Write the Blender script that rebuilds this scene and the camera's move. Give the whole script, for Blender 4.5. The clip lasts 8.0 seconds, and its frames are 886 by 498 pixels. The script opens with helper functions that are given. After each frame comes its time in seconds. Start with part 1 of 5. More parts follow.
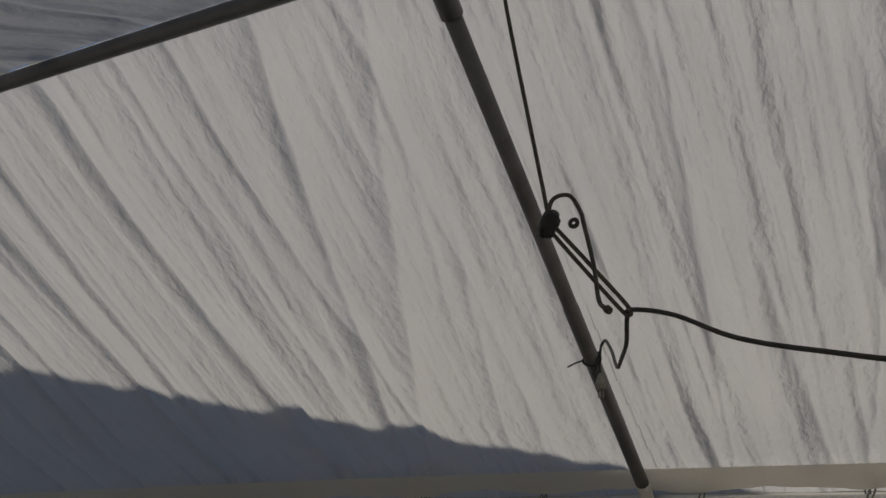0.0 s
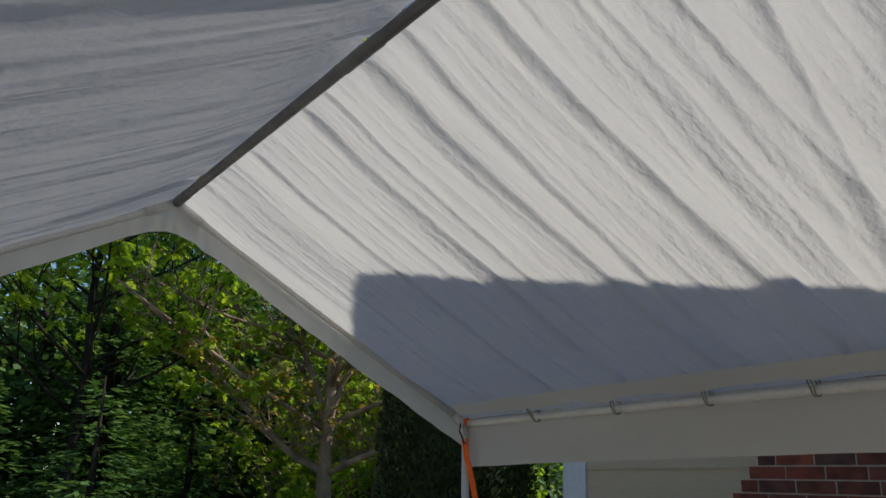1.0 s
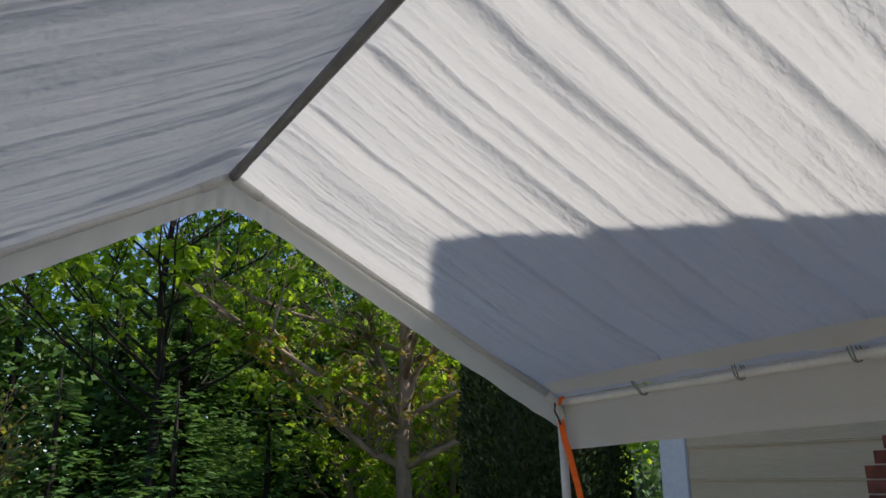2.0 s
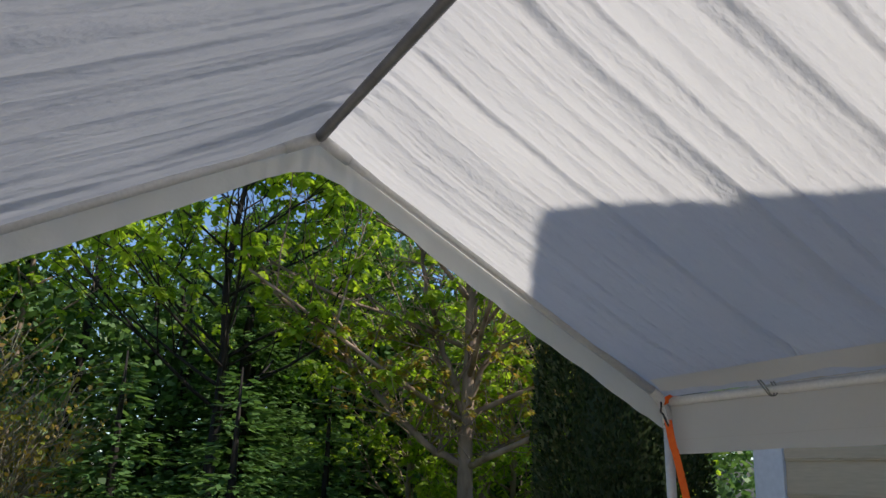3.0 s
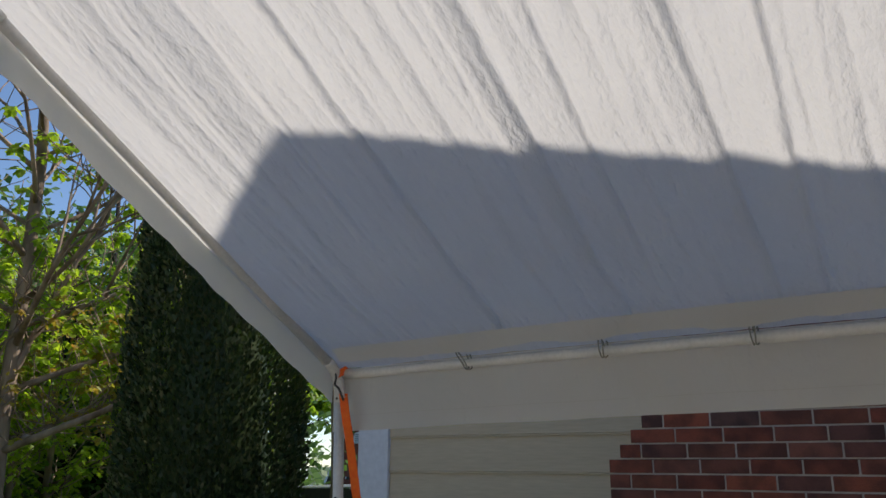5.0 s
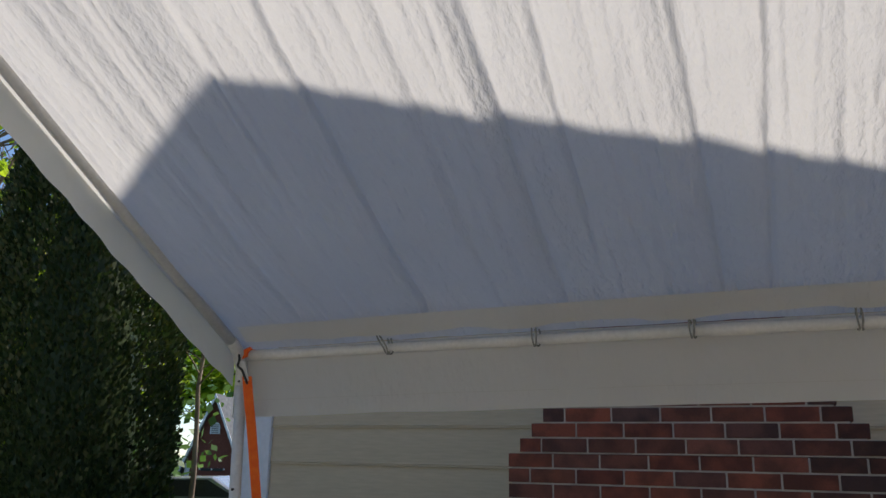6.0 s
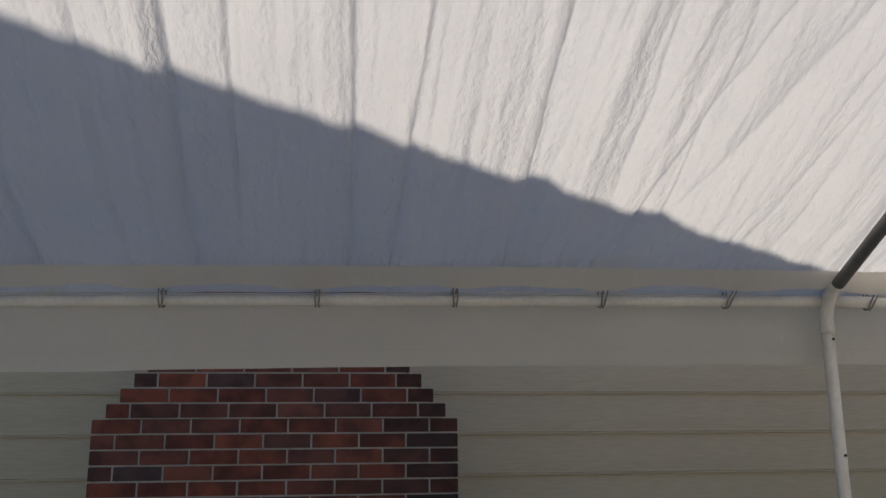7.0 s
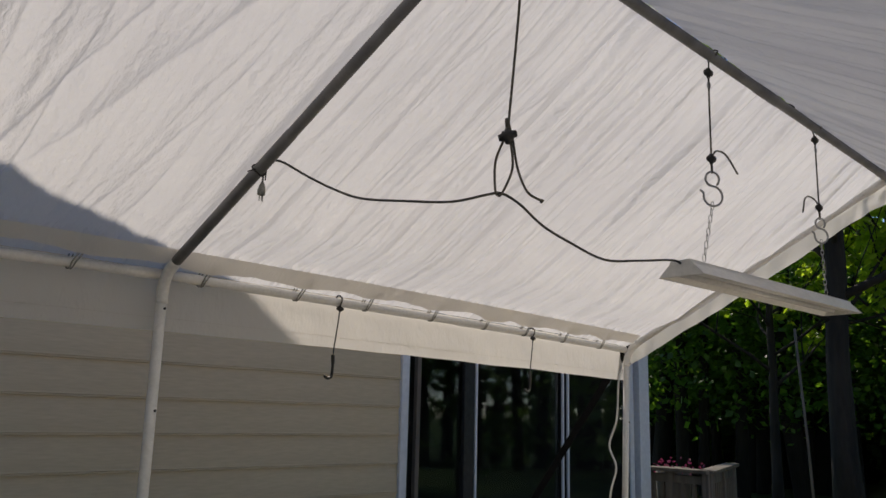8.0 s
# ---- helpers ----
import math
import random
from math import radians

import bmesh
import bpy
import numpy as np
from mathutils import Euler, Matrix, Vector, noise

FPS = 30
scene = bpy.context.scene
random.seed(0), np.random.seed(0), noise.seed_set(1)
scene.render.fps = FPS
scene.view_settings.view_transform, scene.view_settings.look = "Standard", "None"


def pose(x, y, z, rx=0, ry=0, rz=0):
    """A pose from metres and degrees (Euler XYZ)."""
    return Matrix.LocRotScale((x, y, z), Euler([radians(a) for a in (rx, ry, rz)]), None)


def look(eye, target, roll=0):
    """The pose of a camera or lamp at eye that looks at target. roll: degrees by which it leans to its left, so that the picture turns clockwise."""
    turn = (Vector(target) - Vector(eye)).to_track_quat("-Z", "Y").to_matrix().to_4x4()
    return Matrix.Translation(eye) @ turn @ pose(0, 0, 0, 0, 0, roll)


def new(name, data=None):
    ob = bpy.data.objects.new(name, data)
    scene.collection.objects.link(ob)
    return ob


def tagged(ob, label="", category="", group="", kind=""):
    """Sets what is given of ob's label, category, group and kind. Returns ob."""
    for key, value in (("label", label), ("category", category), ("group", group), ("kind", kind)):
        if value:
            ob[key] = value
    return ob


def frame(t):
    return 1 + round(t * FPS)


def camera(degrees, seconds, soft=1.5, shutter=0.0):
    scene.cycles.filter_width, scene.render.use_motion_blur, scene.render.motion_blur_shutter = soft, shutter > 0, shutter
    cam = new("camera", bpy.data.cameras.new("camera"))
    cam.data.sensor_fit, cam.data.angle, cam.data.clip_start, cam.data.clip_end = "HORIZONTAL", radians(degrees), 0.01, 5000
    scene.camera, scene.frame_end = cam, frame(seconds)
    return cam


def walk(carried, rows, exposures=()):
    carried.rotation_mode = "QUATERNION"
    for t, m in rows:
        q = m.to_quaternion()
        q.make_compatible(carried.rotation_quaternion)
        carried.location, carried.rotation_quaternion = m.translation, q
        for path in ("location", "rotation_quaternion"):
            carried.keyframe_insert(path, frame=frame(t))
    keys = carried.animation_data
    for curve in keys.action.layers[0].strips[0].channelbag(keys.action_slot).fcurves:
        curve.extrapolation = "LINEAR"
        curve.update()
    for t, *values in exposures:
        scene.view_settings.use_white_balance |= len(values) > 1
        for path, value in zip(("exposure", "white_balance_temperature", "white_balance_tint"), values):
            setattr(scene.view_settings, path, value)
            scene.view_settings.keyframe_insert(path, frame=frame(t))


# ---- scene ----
cam = camera(56.4, 8.0)
PATH = [
    (0, (0.535, -2.49, 1.669), (-0.281, -0.841, 2.454), 2.3),
    (0.1, (0.522, -2.458, 1.659), (-0.491, -0.919, 2.437), 3.0),
    (0.3, (0.488, -2.429, 1.65), (-0.859, -1.13, 2.357), 3.7),
    (0.5, (0.454, -2.396, 1.648), (-1.083, -1.278, 2.271), 3.8),
    (1, (0.296, -2.423, 1.632), (-1.291, -1.337, 2.181), 1.6),
    (1.5, (0.113, -2.377, 1.613), (-1.499, -1.32, 2.145), 0.3),
    (1.7, (0.049, -2.343, 1.616), (-1.578, -1.308, 2.146), -0.6),
    (2.8, (-0.355, -2.238, 1.601), (-2.126, -1.478, 2.138), 1.1),
    (3, (-0.421, -2.274, 1.606), (-2.155, -1.431, 2.138), 1.8),
    (3.5, (-0.554, -2.365, 1.613), (-2.024, -1.108, 2.124), 2.2),
    (4, (-0.711, -2.316, 1.599), (-2.012, -0.895, 2.136), 0.9),
    (4.5, (-0.921, -2.267, 1.611), (-2.226, -0.853, 2.155), 1.1),
    (5, (-1.084, -2.346, 1.6), (-2.126, -0.717, 2.108), 0.2),
    (5.2, (-1.108, -2.367, 1.584), (-2.029, -0.662, 2.079), 0.1),
    (6.3, (-1.39, -2.272, 1.591), (-2.06, -0.459, 2.103), 1.1),
    (6.5, (-1.411, -2.276, 1.576), (-1.943, -0.418, 2.094), 0.7),
    (7, (-1.495, -2.403, 1.557), (-1.26, -0.466, 1.996), -0.4),
    (7.2, (-1.507, -2.448, 1.536), (-0.908, -0.585, 1.946), 0.5),
    (7.5, (-1.461, -2.536, 1.52), (-0.451, -0.858, 1.925), 1.6),
    (7.7, (-1.424, -2.595, 1.502), (-0.225, -1.045, 1.906), 1.4),
    (8, (-1.373, -2.694, 1.491), (0.033, -1.328, 1.89), 1.4),
]
walk(cam, [(t, look(eye, target, roll)) for t, eye, target, roll in PATH],
     exposures=[(0.0, -0.75, 6850, 9), (0.3, -0.73, 6850, 9), (0.5, -0.55, 6800, 8.5), (0.75, -0.22, 6700, 7), (1.0, -0.05, 6700, 7), (1.6, 0.2, 6600, 8),
                (3.0, 0.33, 6600, 10), (5.0, 0.28, 6750, 10), (6.5, 0.32, 6750, 11), (7.2, 0.24, 6850, 12), (8.0, 0.02, 6900, 13)])

# ---- daylight ----
TO_SUN = Vector((0.60, 1.0, 1.318)).normalized()
world = bpy.data.worlds.new("sky")
scene.world = world
world.use_nodes = True
wn = world.node_tree.nodes
sky = wn.new("ShaderNodeTexSky")
sky.sky_type = "NISHITA"
sky.sun_disc = False
sky.sun_elevation = math.asin(TO_SUN.z)
sky.sun_rotation = math.atan2(TO_SUN.x, TO_SUN.y)
sky.air_density = 0.8
sky.dust_density = 0.05
sky.ozone_density = 4.0
wn["Background"].inputs["Strength"].default_value = 0.14
world.node_tree.links.new(sky.outputs["Color"], wn["Background"].inputs["Color"])
sun = new("sun", bpy.data.lights.new("sun", "SUN"))
sun.data.energy = 3.8
sun.data.angle = radians(0.55)
sun.data.color = (1.0, 0.94, 0.86)
sun.matrix_world = look(TO_SUN * 60, (0, 0, 0))


# ---- materials ----
def material(name, rough=0.6, metal=0.0):
    m = bpy.data.materials.new(name)
    m.use_nodes = True
    b = m.node_tree.nodes["Principled BSDF"]
    b.inputs["Roughness"].default_value = rough
    b.inputs["Metallic"].default_value = metal
    return m, m.node_tree.nodes, m.node_tree.links, b


def noise_node(nodes, links, scale, detail=4.0, stretch=None):
    co = nodes.new("ShaderNodeTexCoord")
    n = nodes.new("ShaderNodeTexNoise")
    n.inputs["Scale"].default_value = scale
    n.inputs["Detail"].default_value = detail
    if stretch:
        mp = nodes.new("ShaderNodeMapping")
        mp.inputs["Scale"].default_value = stretch
        links.new(co.outputs["Object"], mp.inputs["Vector"])
        links.new(mp.outputs["Vector"], n.inputs["Vector"])
    else:
        links.new(co.outputs["Object"], n.inputs["Vector"])
    return n.outputs["Fac"]


def ramp(nodes, links, fac, *stops):
    r = nodes.new("ShaderNodeValToRGB")
    el = r.color_ramp.elements
    while len(el) < len(stops):
        el.new(0.5)
    for e, (p, c) in zip(el, stops):
        e.position, e.color = p, (*c, 1)
    links.new(fac, r.inputs["Fac"])
    return r.outputs["Color"]


def mixed(nodes, links, kind, fac, a, b):
    m = nodes.new("ShaderNodeMix")
    m.data_type, m.blend_type = "RGBA", kind
    for key, v in ((0, fac), (6, a), (7, b)):
        if isinstance(v, (int, float)):
            m.inputs[key].default_value = v
        elif isinstance(v, tuple):
            m.inputs[key].default_value = (*v, 1)
        else:
            links.new(v, m.inputs[key])
    return m.outputs[2]


def bumped(nodes, links, fac, strength, distance, after=None):
    b = nodes.new("ShaderNodeBump")
    b.inputs["Strength"].default_value = strength
    b.inputs["Distance"].default_value = distance
    links.new(fac, b.inputs["Height"])
    if after:
        links.new(after, b.inputs["Normal"])
    return b.outputs["Normal"]


def plain(name, low, high, scale, rough, metal=0.0, bump=0.0, stretch=None, fine=None):
    """A surface whose colour wanders between two tones, with fine relief."""
    m, n, l, b = material(name, rough, metal)
    f = noise_node(n, l, scale, 5.0, stretch)
    col = ramp(n, l, f, (0.3, low), (0.7, high))
    g = noise_node(n, l, fine or scale * 9, 3.0, stretch)
    col = mixed(n, l, "MULTIPLY", 0.35, col, ramp(n, l, g, (0.25, (0.62, 0.62, 0.62)), (0.7, (1, 1, 1))))
    l.new(col, b.inputs["Base Color"])
    if bump:
        l.new(bumped(n, l, g, 1.0, bump), b.inputs["Normal"])
    return m


def cloth(name, tone, through_tone, share, relief=0.0016, gathers=0.0):
    """Woven polyethylene sheet that lets daylight through."""
    m, n, l, b = material(name, 0.5)
    big = noise_node(n, l, 1.6, 4.0)
    crumple = noise_node(n, l, 24.0, 4.0, (1.0, 0.4, 0.4))
    weave = noise_node(n, l, 120.0, 2.0)
    nrm = bumped(n, l, crumple, 1.0, relief * 6.5)
    fine = noise_node(n, l, 75.0, 3.0, (1.0, 0.5, 0.5))
    nrm = bumped(n, l, fine, 1.0, relief * 2.6, nrm)
    nrm = bumped(n, l, weave, 0.5, relief * 0.6, nrm)
    # shallow gathers that follow the folds of the sheet
    fold = n.new("ShaderNodeAttribute")
    fold.attribute_name = "fold"
    gather = n.new("ShaderNodeTexNoise")
    gather.inputs["Scale"].default_value = 1.0
    gather.inputs["Detail"].default_value = 2.5
    l.new(fold.outputs["Vector"], gather.inputs["Vector"])
    nrm = bumped(n, l, gather.outputs["Fac"], 1.0, gathers, nrm)
    dirt = ramp(n, l, big, (0.3, (0.92, 0.92, 0.93)), (0.7, (1, 1, 1)))
    col = mixed(n, l, "MULTIPLY", 1.0, tone, dirt)
    tcol = mixed(n, l, "MULTIPLY", 1.0, through_tone, dirt)
    l.new(col, b.inputs["Base Color"])
    l.new(nrm, b.inputs["Normal"])
    tr = n.new("ShaderNodeBsdfTranslucent")
    l.new(tcol, tr.inputs["Color"])
    l.new(nrm, tr.inputs["Normal"])
    mx = n.new("ShaderNodeMixShader")
    mx.inputs["Fac"].default_value = share
    l.new(b.outputs[0], mx.inputs[1])
    l.new(tr.outputs[0], mx.inputs[2])
    l.new(mx.outputs[0], n["Material Output"].inputs["Surface"])
    return m


def foliage(name, tones, glow, share=0.45):
    """Leaves: each leaf its own tone; thin, so that sun shines through."""
    m, n, l, b = material(name, 0.5)
    geo = n.new("ShaderNodeNewGeometry")
    stops = [(i / max(1, len(tones) - 1), c) for i, c in enumerate(tones)]
    col = ramp(n, l, geo.outputs["Random Per Island"], *stops)
    l.new(col, b.inputs["Base Color"])
    tr = n.new("ShaderNodeBsdfTranslucent")
    l.new(mixed(n, l, "MULTIPLY", 1.0, col, glow), tr.inputs["Color"])
    mx = n.new("ShaderNodeMixShader")
    mx.inputs["Fac"].default_value = share
    l.new(b.outputs[0], mx.inputs[1])
    l.new(tr.outputs[0], mx.inputs[2])
    l.new(mx.outputs[0], n["Material Output"].inputs["Surface"])
    return m


def brickwork():
    m, n, l, b = material("fired_brick", 0.85)
    info = n.new("ShaderNodeObjectInfo")
    base = ramp(n, l, info.outputs["Random"], (0.0, (0.26, 0.062, 0.035)), (0.22, (0.17, 0.042, 0.026)), (0.38, (0.30, 0.075, 0.04)),
                (0.52, (0.13, 0.05, 0.04)), (0.66, (0.22, 0.06, 0.032)), (0.80, (0.09, 0.048, 0.042)), (1.0, (0.26, 0.08, 0.05)))
    co = n.new("ShaderNodeTexCoord")
    ns = n.new("ShaderNodeTexNoise")
    ns.noise_dimensions = "4D"
    ns.inputs["Scale"].default_value = 9.0
    ns.inputs["Detail"].default_value = 4.0
    l.new(co.outputs["Object"], ns.inputs["Vector"])
    mul = n.new("ShaderNodeMath")
    mul.operation = "MULTIPLY"
    mul.inputs[1].default_value = 60.0
    l.new(info.outputs["Random"], mul.inputs[0])
    l.new(mul.outputs[0], ns.inputs["W"])
    # Bricks towards the chimney's right end blend to a darker, cooler tone.
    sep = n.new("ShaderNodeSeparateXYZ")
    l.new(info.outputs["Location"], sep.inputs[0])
    right_end_at = n.new("ShaderNodeMapRange")
    right_end_at.inputs["From Min"].default_value = -1.46
    right_end_at.inputs["From Max"].default_value = -1.26
    l.new(sep.outputs["X"], right_end_at.inputs["Value"])
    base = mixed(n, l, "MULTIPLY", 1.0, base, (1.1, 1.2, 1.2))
    darker_base = mixed(n, l, "MULTIPLY", 1.0, base, (0.42, 0.5, 0.55))
    base = mixed(n, l, "MIX", right_end_at.outputs[0], base, darker_base)
    flash = ramp(n, l, ns.outputs["Fac"], (0.40, (1, 1, 1)), (0.60, (0.22, 0.28, 0.34)))
    col = mixed(n, l, "MULTIPLY", 0.65, base, flash)
    g = noise_node(n, l, 160.0, 3.0)
    col = mixed(n, l, "MULTIPLY", 0.5, col, ramp(n, l, g, (0.3, (0.6, 0.6, 0.6)), (0.7, (1.1, 1.1, 1.1))))
    l.new(col, b.inputs["Base Color"])
    l.new(bumped(n, l, g, 1.0, 0.003), b.inputs["Normal"])
    return m


def pane_glass():
    m, n, l, b = material("window_glass", 0.02)
    b.inputs["Base Color"].default_value = (0.85, 0.9, 0.9, 1)
    b.inputs["Transmission Weight"].default_value = 1.0
    b.inputs["IOR"].default_value = 1.45
    return m


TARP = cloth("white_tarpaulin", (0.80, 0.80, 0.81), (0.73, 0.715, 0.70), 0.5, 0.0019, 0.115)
# Same cloth as TARP; the far slope's shade is painted into its through tone.
TARP_SMOOTH_SHADED = cloth("white_tarpaulin_taut_shaded", (0.80, 0.80, 0.81), (0.46, 0.455, 0.46), 0.5, 0.0013, 0.10)
HEM = cloth("tarpaulin_hem", (0.80, 0.78, 0.71), (0.84, 0.80, 0.73), 0.45, 0.0008)
SKIRT = cloth("tarpaulin_skirt", (0.86, 0.84, 0.79), (0.88, 0.85, 0.79), 0.48, 0.0008)
PIPE = plain("white_enamel_pipe", (0.70, 0.70, 0.68), (0.80, 0.79, 0.77), 9.0, 0.35, bump=0.0002)
STEEL = plain("zinc_steel", (0.32, 0.33, 0.34), (0.5, 0.5, 0.5), 40.0, 0.38, 0.9)
DARK = plain("black_plastic", (0.012, 0.012, 0.012), (0.03, 0.03, 0.03), 30.0, 0.5)
# Mid rafter and ridge: their backlit shade is toned into the pipe's colour.
SHADED_PIPE = plain("shaded_enamel_pipe", (0.14, 0.14, 0.143), (0.22, 0.22, 0.225), 12.0, 0.5, 0.2, bump=0.0002)
BOUNCE_GRAVEL = plain("bounce_tan_gravel", (0.54, 0.45, 0.32), (0.64, 0.54, 0.40), 0.8, 0.9, bump=0.002, fine=22.0)
ROPE = plain("braided_grey_rope", (0.07, 0.066, 0.055), (0.17, 0.16, 0.135), 260.0, 0.9, bump=0.001)
CORD = plain("grey_rubber_cord", (0.04, 0.04, 0.037), (0.075, 0.075, 0.07), 40.0, 0.6)
PALE_CORD = plain("white_cotton_cord", (0.6, 0.6, 0.58), (0.78, 0.78, 0.75), 90.0, 0.85)
BUNGEE = plain("grey_elastic_cord", (0.20, 0.20, 0.18), (0.36, 0.36, 0.33), 200.0, 0.9)
ORANGE = plain("orange_webbing", (0.95, 0.13, 0.01), (1.0, 0.19, 0.015), 60.0, 0.75, bump=0.0006)
BLACK_WEB = plain("black_webbing", (0.008, 0.008, 0.009), (0.018, 0.018, 0.018), 80.0, 0.95, bump=0.0006)
BLACK_WEB.node_tree.nodes["Principled BSDF"].inputs["Specular IOR Level"].default_value = 0.1
LAMP_WHITE = plain("white_enamel_sheet", (0.66, 0.66, 0.64), (0.78, 0.78, 0.76), 6.0, 0.35)
TUBE_GLASS = plain("frosted_tube", (0.72, 0.73, 0.74), (0.8, 0.8, 0.8), 8.0, 0.2)
SIDING = plain("tan_painted_siding", (0.56, 0.455, 0.305), (0.62, 0.51, 0.35), 1.4, 0.6, bump=0.0006, stretch=(0.35, 1, 3), fine=26.0)
TRIM = plain("white_painted_trim", (0.70, 0.72, 0.76), (0.80, 0.81, 0.83), 2.5, 0.5, bump=0.0004)
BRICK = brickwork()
MORTAR = plain("grey_mortar", (0.36, 0.325, 0.285), (0.52, 0.47, 0.41), 12.0, 0.95, bump=0.002)
SHINGLE = plain("grey_asphalt_shingle", (0.10, 0.105, 0.115), (0.2, 0.2, 0.21), 5.0, 0.95, bump=0.003)
ROOM = plain("gloom_toned_wall", (0.03, 0.028, 0.025), (0.055, 0.05, 0.045), 1.2, 0.9)
GLASS = pane_glass()
BARK = plain("grey_brown_bark", (0.13, 0.085, 0.06), (0.50, 0.37, 0.28), 3.5, 0.95, bump=0.02, stretch=(1, 1, 0.35), fine=14.0)
DARK_BARK = plain("dark_bark", (0.012, 0.010, 0.008), (0.036, 0.029, 0.023), 5.0, 0.95, bump=0.02, stretch=(1, 1, 0.2), fine=20.0)
MAPLE = foliage("spring_maple_leaf", [(0.10, 0.17, 0.02), (0.23, 0.32, 0.03), (0.34, 0.43, 0.05), (0.13, 0.21, 0.02), (0.30, 0.38, 0.04)], (2.2, 2.3, 1.1), 0.5)
BUDS = foliage("bronze_young_leaf", [(0.26, 0.24, 0.035), (0.34, 0.21, 0.05), (0.21, 0.26, 0.03), (0.38, 0.30, 0.055)], (1.7, 1.6, 1.0))
FIR = foliage("dark_fir_needles", [(0.05, 0.10, 0.03), (0.10, 0.20, 0.055), (0.17, 0.29, 0.09), (0.07, 0.15, 0.045)], (1.4, 1.4, 0.9), 0.35)
CEDAR = foliage("arborvitae_spray", [(0.02, 0.04, 0.012), (0.03, 0.06, 0.016), (0.055, 0.085, 0.02), (0.08, 0.085, 0.03)], (1.0, 1.1, 0.6), 0.2)
WOODS = foliage("woodland_leaf", [(0.03, 0.075, 0.012), (0.06, 0.13, 0.018), (0.11, 0.20, 0.025), (0.04, 0.09, 0.014)], (2.0, 2.2, 1.0))
TWIGS = foliage("bare_twigs", [(0.22, 0.18, 0.12), (0.3, 0.25, 0.17), (0.16, 0.16, 0.08)], (1, 1, 1), 0.1)
GRASS = plain("lawn", (0.03, 0.06, 0.012), (0.07, 0.12, 0.025), 0.6, 0.95, bump=0.03, fine=35.0)
WEATHERED = plain("weathered_wood", (0.10, 0.085, 0.07), (0.2, 0.17, 0.14), 6.0, 0.9, bump=0.002, stretch=(1, 1, 0.2))
PETAL = foliage("pink_blossom", [(0.28, 0.03, 0.09), (0.35, 0.05, 0.13)], (1, 1, 1), 0.3)
CARPAINT = plain("silver_car_paint", (0.42, 0.43, 0.45), (0.5, 0.51, 0.53), 3.0, 0.25, 0.5)
RED_HOUSE = plain("far_red_brick", (0.16, 0.05, 0.035), (0.24, 0.08, 0.055), 9.0, 0.95, fine=60.0)
CREAM = plain("cream_stucco", (0.62, 0.55, 0.42), (0.7, 0.64, 0.5), 2.0, 0.9)
RUST_ROOF = plain("rust_clay_roof", (0.36, 0.14, 0.07), (0.48, 0.2, 0.1), 6.0, 0.9)


# ---- mesh helpers ----
def mesh_of(name, verts, faces, mat, smooth=False):
    me = bpy.data.meshes.new(name)
    me.from_pydata([tuple(v) for v in verts], [], faces)
    if mat:
        me.materials.append(mat)
    if smooth:
        me.polygons.foreach_set("use_smooth", [True] * len(me.polygons))
    me.update()
    return me


def part(name, bm, mat, parent=None, label="", smooth=False):
    me = bpy.data.meshes.new(name)
    bm.normal_update()
    bm.to_mesh(me)
    bm.free()
    me.materials.append(mat)
    if smooth:
        me.polygons.foreach_set("use_smooth", [True] * len(me.polygons))
    ob = new(name, me)
    if parent:
        ob.parent = parent
    if label:
        ob["label"] = label
    return ob


def put(name, me, parent=None, at=None, label=""):
    ob = new(name, me)
    if parent:
        ob.parent = parent
    if at is not None:
        ob.matrix_basis = at
    if label:
        ob["label"] = label
    return ob


def thing(name, at, label, category, group="", kind=""):
    ob = new(name)
    ob.empty_display_size = 0.1
    ob.matrix_basis = at if isinstance(at, Matrix) else Matrix.Translation(at)
    return tagged(ob, label, category, group, kind)


def box(bm, lo, hi, bevel=0.0):
    c = [(a + b) / 2 for a, b in zip(lo, hi)]
    d = [abs(b - a) for a, b in zip(lo, hi)]
    r = bmesh.ops.create_cube(bm, size=1.0, matrix=Matrix.Translation(c) @ Matrix.Diagonal((*d, 1)))
    if bevel:
        edges = list({e for v in r["verts"] for e in v.link_edges})
        bmesh.ops.bevel(bm, geom=edges, offset=bevel, segments=1, affect="EDGES", profile=0.5)
    return bm


def boxed(lo, hi, bevel=0.0):
    return box(bmesh.new(), lo, hi, bevel)


def rounded(points, steps=6):
    """A smooth line through the points."""
    p = [Vector(q) for q in points]
    p = [p[0] * 2 - p[1]] + p + [p[-1] * 2 - p[-2]]
    out = []
    for i in range(1, len(p) - 2):
        for k in range(steps):
            t = k / steps
            a, b, c, d = p[i - 1:i + 3]
            out.append(0.5 * ((2 * b) + (c - a) * t + (2 * a - 5 * b + 4 * c - d) * t * t + (3 * b - a - 3 * c + d) * t ** 3))
    out.append(p[-2])
    return out


